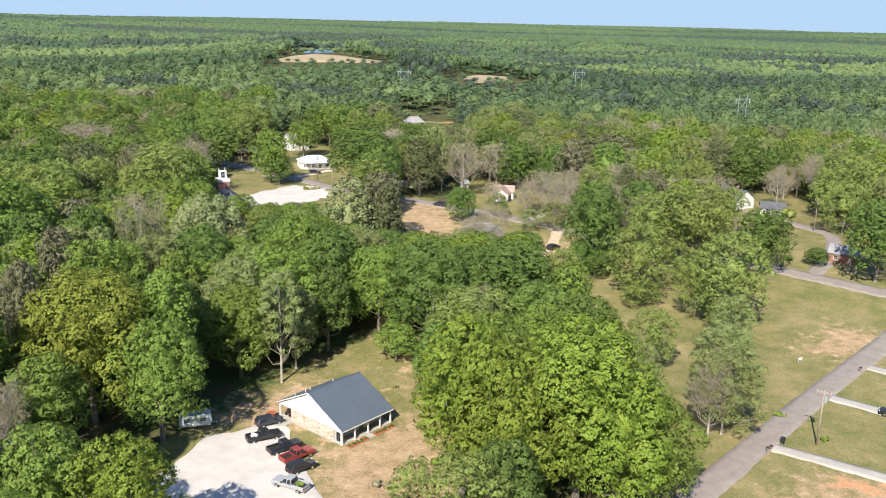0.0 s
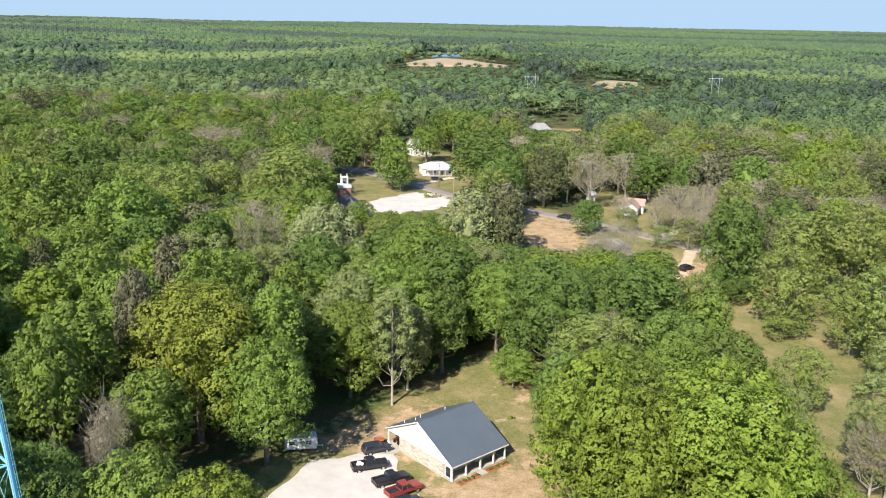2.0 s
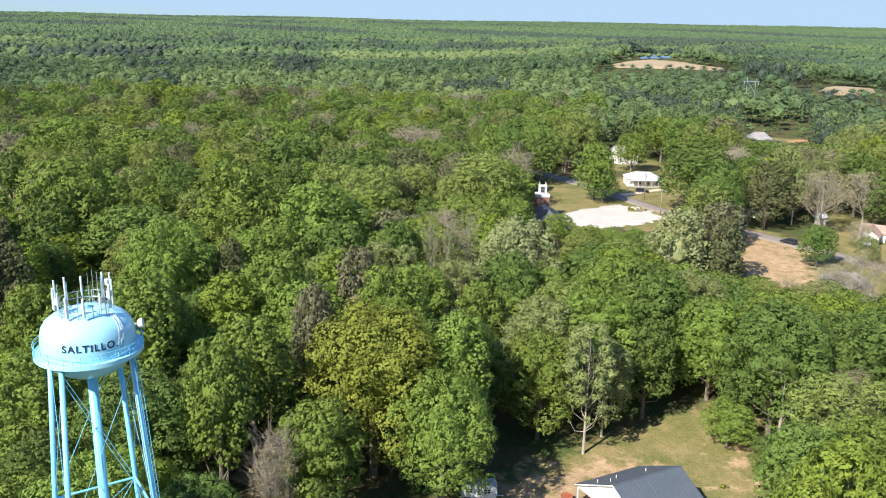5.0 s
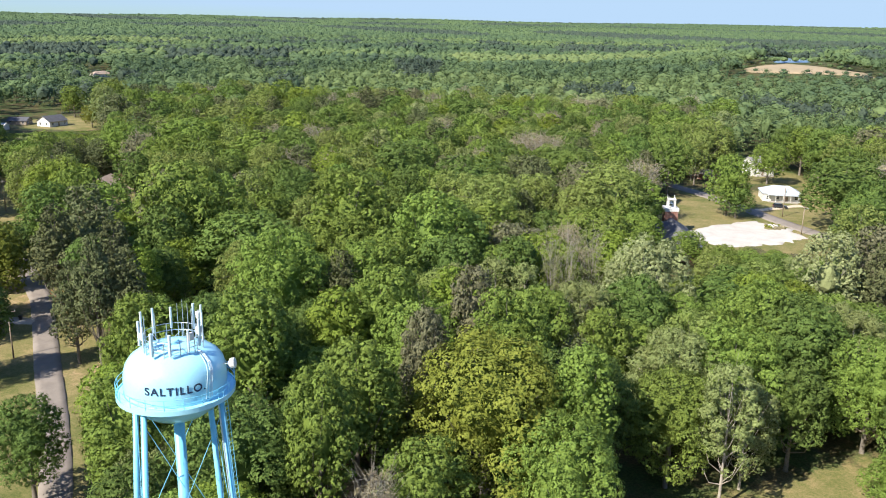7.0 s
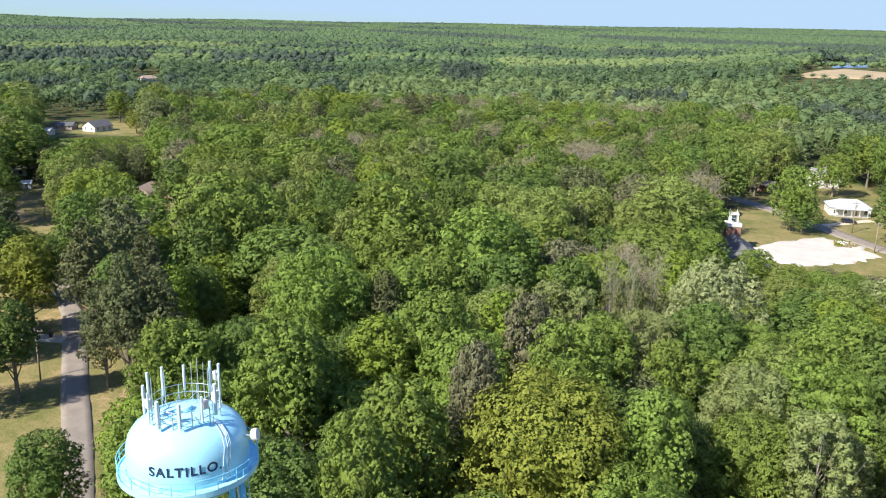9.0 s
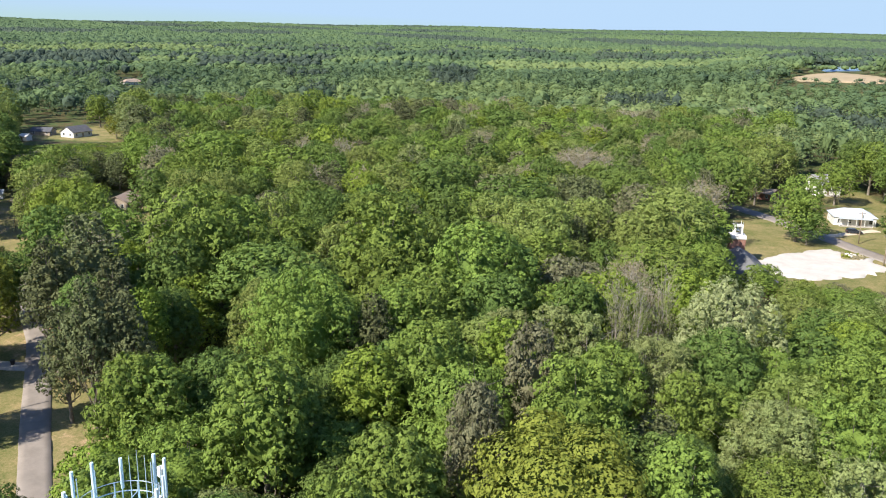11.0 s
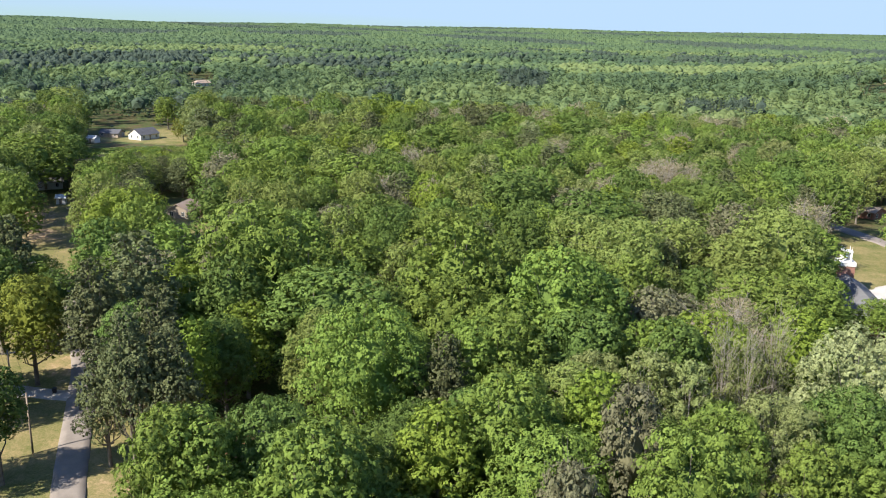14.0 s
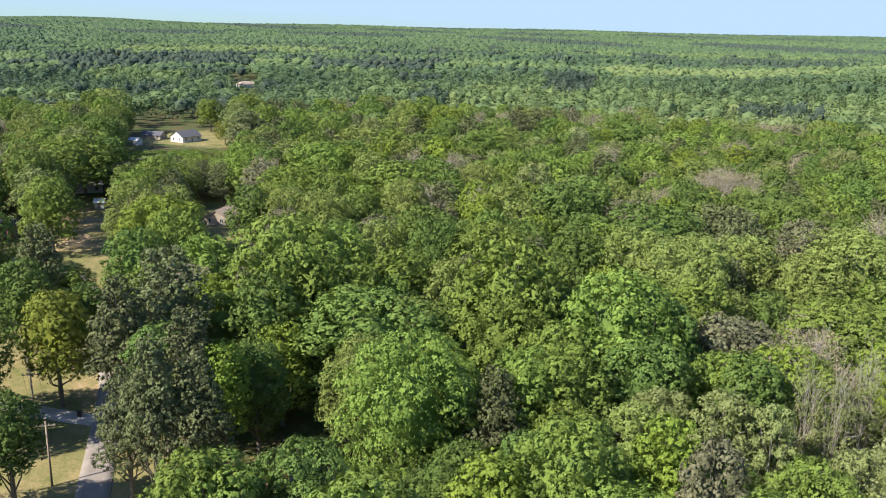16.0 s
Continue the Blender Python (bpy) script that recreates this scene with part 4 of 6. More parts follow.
def far_canopy():
    """The closed canopy of the farthest woods: one sheet of tree-sized domes of uneven height."""
    def hashed(i, j, k):
        v = np.sin(i * 127.1 + j * 311.7 + k * 74.7) * 43758.5453
        return v - np.floor(v)
    dist = [1870.0]
    while dist[-1] < 4950:
        dist.append(dist[-1] + (4.6 if dist[-1] < 2700 else 8.5))
    ang = np.radians(np.arange(50, 169, 0.125))
    d, a = np.meshgrid(np.array(dist), ang, indexing="ij")
    x, y = d * np.cos(a), d * np.sin(a)
    cell = 13.0
    gi, gj = np.floor(x / cell), np.floor(y / cell)
    best, tone = np.full(x.shape, 8.0), np.zeros(x.shape)
    for p in (-1, 0, 1):
        for q in (-1, 0, 1):
            ci, cj = gi + p, gj + q
            u, v = (ci + hashed(ci, cj, 1)) * cell, (cj + hashed(ci, cj, 2)) * cell
            tall, wide = 15 + 7 * hashed(ci, cj, 3), 6.5 + 4 * hashed(ci, cj, 4)
            top = tall - 15 * (1 - np.sqrt(np.clip(1 - ((x - u) ** 2 + (y - v) ** 2) / wide ** 2, 0, 1)))
            tone = np.where(top > best, hashed(ci, cj, 5), tone)
            best = np.maximum(best, top)
    best[0] = -2.0                          # the near edge comes down to the ground
    z = terrain(x, y) + best + hashed(x, y, 6) * 0.8
    wide = 0.5 + 0.5 * np.sin(x / 330 + 2 * np.sin(y / 510)) * np.sin(y / 270 + 1.7 * np.sin(x / 420))
    belt = np.sin(y / 210 + 2.5 * np.sin(x / 640)) + 0.4 * np.sin(x / 150 + y / 90)
    # kept low: self-shade and haze of the far canopy put into its tint
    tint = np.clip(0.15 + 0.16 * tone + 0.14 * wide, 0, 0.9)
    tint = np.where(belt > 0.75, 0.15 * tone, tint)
    i = np.arange(x.size).reshape(x.shape)
    quads = np.stack([i[:-1, :-1], i[1:, :-1], i[1:, 1:], i[:-1, 1:]], -1).reshape(-1, 4)
    me = arrays_mesh("woods", np.stack([x, y, z], -1).reshape(-1, 3), [quads], HAZY_WOODS, tint.ravel())
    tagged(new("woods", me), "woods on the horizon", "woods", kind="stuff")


def plant_woods():
    rng = np.random.default_rng(11)
    mid = []
    for k in range(7):
        lob = lobes_dome(rng, 30, 7, 20, 0.08, 0.33, 0.12, 0.42 + 0.02 * k) if k < 5 else lobes_tall(rng, 18, 7, 20, 0.12, 0.42)
        mid.append(foliage(rng, lob, 1500, 0.36, 0, 0.35, tufts=420, heart=0.64 if k < 5 else 0.4, heart_mesh=ICO1))
    x, y = scatter(rng, 90, 500, 4.0)
    away = np.hypot(x + 22, y - 40) > 330
    x, y = spread(x[away], y[away], 9.0)
    free = np.array([np.all(np.hypot(NEAR[:, 0] - u, NEAR[:, 1] - v) > NEAR[:, 2] * 0.75 + 3) for u, v in zip(x, y)])
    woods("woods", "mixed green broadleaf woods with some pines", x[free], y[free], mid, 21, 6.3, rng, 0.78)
    far = []
    for k in range(7):
        lob = lobes_dome(rng, 15, 7, 20, 0.15, 0.42, 0.13, 0.55, 0.55) if k < 5 else lobes_tall(rng, 9, 6, 19, 0.25, 0.6)
        far.append(foliage(rng, lob, 290, 0.58, 0, 0.18, tufts=120, heart=0.8 if k < 5 else 0.6, heart_mesh=ICO1))
    x, y = scatter(rng, 490, 980, 5.5)
    x, y = spread(x, y, 10.2)
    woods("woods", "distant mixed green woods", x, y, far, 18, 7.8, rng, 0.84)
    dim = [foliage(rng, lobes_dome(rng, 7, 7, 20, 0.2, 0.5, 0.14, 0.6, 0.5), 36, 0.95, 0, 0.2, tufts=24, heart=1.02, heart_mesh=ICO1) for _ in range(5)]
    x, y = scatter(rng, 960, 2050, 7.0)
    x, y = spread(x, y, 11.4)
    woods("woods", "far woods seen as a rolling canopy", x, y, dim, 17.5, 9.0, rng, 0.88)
    far_canopy()


plant_woods()


# ---- paints and building materials ----
TANK_BLUE = surface("tank_paint", (0.33, 0.67, 0.82), (0.40, 0.74, 0.87), 0.6, 9, 0.26, bump=0.04, depth=0.01, spec=0.5)
LEG_BLUE = surface("leg_paint", (0.16, 0.52, 0.74), (0.24, 0.60, 0.80), 1.2, 9, 0.4, bump=0.04, depth=0.01, spec=0.5)
LETTER = surface("letter_paint", (0.015, 0.03, 0.07), (0.03, 0.05, 0.10), 2, 8, 0.5, bump=0)
AERIAL = surface("antenna_plastic", (0.50, 0.62, 0.68), (0.62, 0.72, 0.76), 2, 8, 0.45, bump=0.05)
GALV = surface("galvanised_steel", (0.40, 0.48, 0.52), (0.55, 0.62, 0.66), 3, 8, 0.4, 0.6, bump=0.1)
WHITE = surface("white_paint", (0.58, 0.57, 0.54), (0.70, 0.69, 0.66), 0.7, 14, 0.6, bump=0.08)
TAN_WALL = surface("tan_siding", (0.30, 0.24, 0.18), (0.40, 0.33, 0.26), 0.5, 12, 0.7, bump=0.08)
SIDING = surface("white_siding", (0.62, 0.62, 0.62), (0.72, 0.72, 0.72), 0.5, 12, 0.6, bump=0.08)
METAL_ROOF = surface("grey_metal_roof", (0.092, 0.112, 0.134), (0.116, 0.136, 0.160), 0.35, 10, 0.5, 0.2, bump=0.05, spec=0.5)
SHINGLE = surface("grey_shingle", (0.20, 0.19, 0.19), (0.32, 0.31, 0.30), 0.6, 16, 0.9)
SLATE = surface("slate_shingle", (0.12, 0.12, 0.125), (0.19, 0.19, 0.195), 0.6, 16, 0.9)
DARK_SHINGLE = surface("dark_shingle", (0.07, 0.07, 0.08), (0.13, 0.13, 0.14), 0.6, 16, 0.9)
PALE_ROOF = surface("pale_metal_roof", (0.44, 0.48, 0.53), (0.56, 0.60, 0.64), 0.5, 12, 0.5, 0.1)
BLUE_ROOF = surface("blue_grey_roof", (0.16, 0.20, 0.27), (0.24, 0.28, 0.36), 0.5, 12, 0.6)
RED_ROOF = surface("faded_red_roof", (0.30, 0.20, 0.165), (0.42, 0.30, 0.25), 0.5, 12, 0.8)
TAN_ROOF = surface("tan_shingle", (0.30, 0.22, 0.17), (0.42, 0.33, 0.26), 0.5, 14, 0.9)
GLASS = surface("dark_glass", (0.012, 0.015, 0.02), (0.03, 0.035, 0.045), 0.6, 5, 0.08, bump=0, spec=0.6)
RUBBER = surface("tyre_rubber", (0.015, 0.015, 0.016), (0.035, 0.034, 0.033), 4, 8, 0.85)
CHROME = surface("chrome", (0.55, 0.55, 0.56), (0.7, 0.7, 0.7), 3, 6, 0.2, 1.0, bump=0)
LAMP_RED = surface("tail_light_plastic", (0.30, 0.01, 0.01), (0.45, 0.02, 0.02), 5, 4, 0.25, bump=0)
LAMP_CLEAR = surface("headlight_plastic", (0.6, 0.6, 0.58), (0.75, 0.75, 0.72), 5, 4, 0.15, bump=0)
MULCH = surface("red_mulch", (0.22, 0.06, 0.03), (0.42, 0.14, 0.07), 2.0, 9, 0.95, bump=0.8, depth=0.05)
WOOD = surface("weathered_wood", (0.20, 0.15, 0.11), (0.36, 0.29, 0.22), 1.2, 10, 0.85, bump=0.4)
BLACK = surface("black_plastic", (0.015, 0.015, 0.016), (0.04, 0.04, 0.042), 3, 6, 0.5)
STONE_TONES = [surface("pale_stone", (0.42, 0.36, 0.29), (0.62, 0.56, 0.48), 1.5, 9, 0.9, bump=0.5),
               surface("tan_stone", (0.34, 0.25, 0.18), (0.50, 0.40, 0.31), 1.5, 9, 0.9, bump=0.5),
               surface("grey_stone", (0.36, 0.34, 0.32), (0.56, 0.54, 0.51), 1.5, 9, 0.9, bump=0.5)]
MORTAR = surface("mortar", (0.46, 0.42, 0.36), (0.58, 0.53, 0.47), 2, 10, 0.95)


def brick_material():
    m = Nodes("red_brick", 0.9)
    n = m.add("ShaderNodeTexBrick")
    m.link(m.add("ShaderNodeTexCoord").outputs["Object"], n.inputs["Vector"])
    for k, v in (("Color1", (0.27, 0.115, 0.08)), ("Color2", (0.36, 0.18, 0.13)), ("Mortar", (0.36, 0.31, 0.27))):
        n.inputs[k].default_value = rgb(v)
    n.inputs["Scale"].default_value = 2.2
    return m.colour(m.mix(m.noise(0.8), n.outputs["Color"], (0.24, 0.12, 0.09))).m


BRICK = brick_material()


# ---- water tower ----
def lathe(bm, profile, sides=64):
    rings = []
    for r, z in profile:
        rings.append([bm.verts.new((r * math.cos(6.283185 * k / sides), r * math.sin(6.283185 * k / sides), z)) for k in range(sides)] if r > 1e-6 else [bm.verts.new((0, 0, z))])
    for a, b in zip(rings, rings[1:]):
        for k in range(sides):
            f = [a[k - 1] if len(a) > 1 else a[0], a[k] if len(a) > 1 else a[0], b[k] if len(b) > 1 else b[0], b[k - 1] if len(b) > 1 else b[0]]
            bm.faces.new(list(dict.fromkeys(f)))
    bmesh.ops.recalc_face_normals(bm, faces=bm.faces)
    return bm


def circle_pipe(bm, r, z, thick, sides=48, a0=0.0, a1=360.0):
    n = max(3, int(sides * (a1 - a0) / 360))
    pts = [Vector((r * math.cos(radians(a0 + (a1 - a0) * k / n)), r * math.sin(radians(a0 + (a1 - a0) * k / n)), z)) for k in range(n + 1)]
    tube(bm, pts, [thick] * len(pts), 6)
    return bm


def polar(r, az, z):
    return Vector((r * math.cos(radians(az)), r * math.sin(radians(az)), z))


def water_tower():
    base = float(terrain(*TANK))
    ring = (39.4 - base) / 0.89             # the balcony's height over the ground, before the tower's scale
    tower = thing("water_tower", pose(*TANK, base) @ Matrix.Scale(0.89, 4), "sky-blue steel water tower on four legs with dark town lettering", "water tower")
    tank = part("tank", lathe(bmesh.new(), [(0, ring - 2.75), (0.6, ring - 2.72), (1.6, ring - 2.52), (2.6, ring - 2.05), (3.45, ring - 1.4), (3.98, ring - 0.7), (4.2, ring + 0.1), (4.24, ring + 1.1),
                                           (4.2, ring + 1.8), (4.02, ring + 2.5), (3.65, ring + 3.05), (3.05, ring + 3.5), (2.2, ring + 3.85), (1.1, ring + 4.05), (0, ring + 4.1)]), TANK_BLUE, tower, smooth=True)
    bm = lathe(bmesh.new(), [(4.1, ring - 0.05), (4.85, ring - 0.05), (4.85, ring - 0.3), (4.9, ring - 0.3), (4.9, ring + 0.12), (4.83, ring + 0.12), (4.83, ring + 0.02), (4.1, ring + 0.02)])
    part("balcony", bm, TANK_BLUE, tower)
    rail = bmesh.new()
    for z in (0.6, 1.05):
        circle_pipe(rail, 4.86, ring + z, 0.028)
    rail_ob = part("railing", rail, LEG_BLUE, tower)
    for k in range(20):
        part("post", rod(bmesh.new(), polar(4.86, k * 18, ring + 0.1), polar(4.86, k * 18, ring + 1.06), 0.03), LEG_BLUE, rail_ob)
    part("riser_pipe", rod(bmesh.new(), (0, 0, -0.3), (0, 0, ring - 2.6), 0.52, 0.46, 24), LEG_BLUE, tower, smooth=True)

    def leg_at(k, h):
        return polar(4.45 + (ring - 2 - h) * 0.078, 10.5 + 90 * k, h)
    for k in range(4):
        leg = part("leg", rod(bmesh.new(), leg_at(k, -0.3), leg_at(k, ring - 0.1), 0.27, 0.25, 16), LEG_BLUE, tower, smooth=True)
        bm = bmesh.new()
        box(bm, -0.5, -0.5, -0.1, 0.5, 0.5, 0.35, 0.04)
        part("footing", bm, CONCRETE, leg, at=Matrix.Translation(leg_at(k, 0)))
        for h in (ring * 0.30, ring * 0.605):
            part("strut", rod(bmesh.new(), leg_at(k, h), leg_at(k + 1, h), 0.13, sides=10), LEG_BLUE, tower)
            part("tie_rod", rod(bmesh.new(), leg_at(k, h), (0, 0, h), 0.035, sides=6), LEG_BLUE, tower)
        for lo, hi in ((0.2, ring * 0.30), (ring * 0.30, ring * 0.605), (ring * 0.605, ring - 1.5)):
            part("tie_rod", rod(bmesh.new(), leg_at(k, lo), leg_at(k + 1, hi), 0.03, sides=6), LEG_BLUE, tower)
            part("tie_rod", rod(bmesh.new(), leg_at(k + 1, lo), leg_at(k, hi), 0.03, sides=6), LEG_BLUE, tower)
    # ladder and cables up one leg
    ladder = bmesh.new()
    up = (leg_at(0, ring) - leg_at(0, 0)).normalized()
    out = Vector((math.cos(radians(10.5)), math.sin(radians(10.5)), 0))
    side = out.cross(up).normalized()
    for s in (-0.22, 0.22):
        rod(ladder, leg_at(0, 2) + out * 0.5 + side * s, leg_at(0, ring + 0.6) + out * 0.55 + side * s, 0.028, sides=6)
    for k in range(int((ring - 2) / 0.4)):
        p = leg_at(0, 2 + 0.4 * k) + out * 0.5
        rod(ladder, p - side * 0.22, p + side * 0.22, 0.016, sides=5)
    part("ladder", ladder, LEG_BLUE, tower)
    for s in (0.36, 0.43, 0.5):
        part("cable", rod(bmesh.new(), leg_at(0, 1) + side * s + out * 0.1, leg_at(0, ring - 0.2) + side * s + out * 0.1, 0.025, sides=5), AERIAL, tower)
    # cables that climb over the shoulder of the tank
    for j, az in enumerate((-2, -4, -6, -10)):
        pts = [polar(r + 0.05, az + 3 * k, ring + z + 0.05) for k, (r, z) in enumerate(((4.25, 0.2), (4.22, 1.8), (4.05, 2.5), (3.66, 3.06), (3.05, 3.52), (2.4, 3.8)))]
        bm = bmesh.new()
        tube(bm, pts, [0.03] * len(pts), 5)
        part("cable", bm, AERIAL, tower)
    # aerials round the crown
    mount = bmesh.new()
    circle_pipe(mount, 2.5, ring + 4.35, 0.035)
    circle_pipe(mount, 2.45, ring + 5.0, 0.022)
    for k in range(12):
        rod(mount, polar(2.5, 30 * k, ring + 3.6), polar(2.48, 30 * k, ring + 5.0), 0.045, sides=6)
        rod(mount, polar(2.5, 30 * k, ring + 4.35), polar(1.3, 30 * k + 20, ring + 4.0), 0.03, sides=5)
    mount_ob = part("aerial_mount", mount, GALV, tower)
    part("hatch", lathe(bmesh.new(), [(0, ring + 4.42), (0.42, ring + 4.4), (0.46, ring + 4.3), (0.46, ring + 3.9)], 20), TANK_BLUE, tower)
    for az, r, lo, hi, thick in ((228, 2.7, 3.7, 5.9, 0.14), (243, 2.75, 3.9, 6.5, 0.17), (258, 2.7, 3.4, 6.2, 0.12), (281, 2.85, 3.4, 5.9, 0.2), (312, 2.75, 3.5, 5.8, 0.2), (345, 2.6, 3.6, 6.0, 0.14),
                                 (8, 2.7, 3.8, 6.6, 0.18), (30, 2.5, 3.9, 6.8, 0.12), (72, 2.6, 4.0, 6.9, 0.15), (95, 2.6, 4.0, 6.8, 0.17), (140, 2.6, 4.0, 6.4, 0.16), (175, 2.6, 3.9, 6.6, 0.16), (205, 2.7, 3.8, 6.7, 0.15)):
        aerial = part("panel_antenna", rod(bmesh.new(), polar(r, az, ring + lo + 0.5), polar(r, az, ring + hi), thick * 0.64, sides=12), AERIAL, tower, "pale cylindrical panel antenna", smooth=False)
        part("bracket", rod(bmesh.new(), polar(r - 0.25, az, ring + lo), polar(r - 0.25, az, ring + hi - 0.4), 0.035, sides=6), GALV, aerial)
    for az, r, hi in ((110, 1.9, 7.3), (122, 1.7, 7.0), (100, 2.1, 6.9), (350, 2.2, 6.3)):
        part("whip_antenna", rod(bmesh.new(), polar(r, az, ring + 3.8), polar(r, az, ring + hi), 0.035, 0.02, 6), GALV, tower)
    for az, z, s in ((14, 5.6, 0.32), (352, 5.3, 0.28), (80, 5.9, 0.3), (250, 5.2, 0.25)):
        bm = box(bmesh.new(), -s, -0.16, -0.28, s * 0.6, 0.16, 0.34, 0.03)
        part("radio_box", bm, WHITE, tower, at=Matrix.Translation(polar(2.55, az, ring + z)) @ Matrix.Rotation(radians(az + 90), 4, "Z"))
    dish = lathe(bmesh.new(), [(0, 0.02), (0.25, 0.05), (0.42, 0.16), (0.45, 0.3), (0.45, 0.55), (0, 0.62)], 24)
    arm = part("dish_arm", rod(bmesh.new(), polar(3.9, 30, ring + 2.3), polar(4.5, 30, ring + 2.3), 0.05), GALV, tower)
    part("dish", dish, WHITE, arm, "white drum microwave dish", at=Matrix.Translation(polar(4.55, 30, ring + 2.3)) @ Matrix.Rotation(radians(30), 4, "Z") @ Matrix.Rotation(radians(80), 4, "Y"))
    # the lettering, bent round the tank
    font = bpy.data.curves.new("lettering", "FONT")
    font.body, font.size, font.align_x, font.extrude, font.space_character, font.offset = "SALTILLO.", 0.95, "CENTER", 0.012, 1.2, 0.018
    flat = new("lettering", font)
    bpy.context.view_layer.update()
    me = bpy.data.meshes.new_from_object(flat.evaluated_get(bpy.context.evaluated_depsgraph_get()))
    bpy.data.objects.remove(flat)
    bpy.data.curves.remove(font)
    for v in me.vertices:
        a = radians(317) + v.co.x / 4.26
        z = 1.2 + v.co.y
        r = 4.255 + v.co.z
        v.co = (r * math.cos(a), r * math.sin(a), ring + z)
    me.materials.append(LETTER)
    text = new("lettering", me)
    text.parent = tower
    tagged(text, "dark navy block letters")
    return tower


water_tower()


# ---- the metal-roofed house ----
def window(parent, at, w, h, depth=0.12, frame_mat=WHITE, name="window"):
    """A framed pane, its face along local -y, its middle at the origin."""
    bm = bmesh.new()
    rings = []
    for y in (-0.05, depth):
        for e in (0.08, 0.0):
            rings.append([bm.verts.new((sx * (w / 2 + e), y, sz * (h / 2 + e))) for sx, sz in ((-1, -1), (1, -1), (1, 1), (-1, 1))])
    for a, b in ((0, 1), (1, 3), (3, 2), (2, 0)):
        for k in range(4):
            bm.faces.new((rings[a][k - 1], rings[a][k], rings[b][k], rings[b][k - 1]))
    bmesh.ops.recalc_face_normals(bm, faces=bm.faces)
    ob = part(name, bm, frame_mat, parent, at=at)
    bar = bmesh.new()                       # one glazing cross, its four arms joined
    ring = [(-0.025, -h / 2), (0.025, -h / 2), (0.025, -0.02), (w / 2, -0.02), (w / 2, 0.02), (0.025, 0.02), (0.025, h / 2), (-0.025, h / 2), (-0.025, 0.02), (-w / 2, 0.02), (-w / 2, -0.02), (-0.025, -0.02)]
    part("glazing_bar", prism(bar, ring, 0.04, Matrix.Translation((0, -0.045, 0))), frame_mat, ob)
    part("pane", box(bmesh.new(), -w / 2, 0.0, -h / 2, w / 2, 0.02, h / 2), GLASS, ob)
    return ob


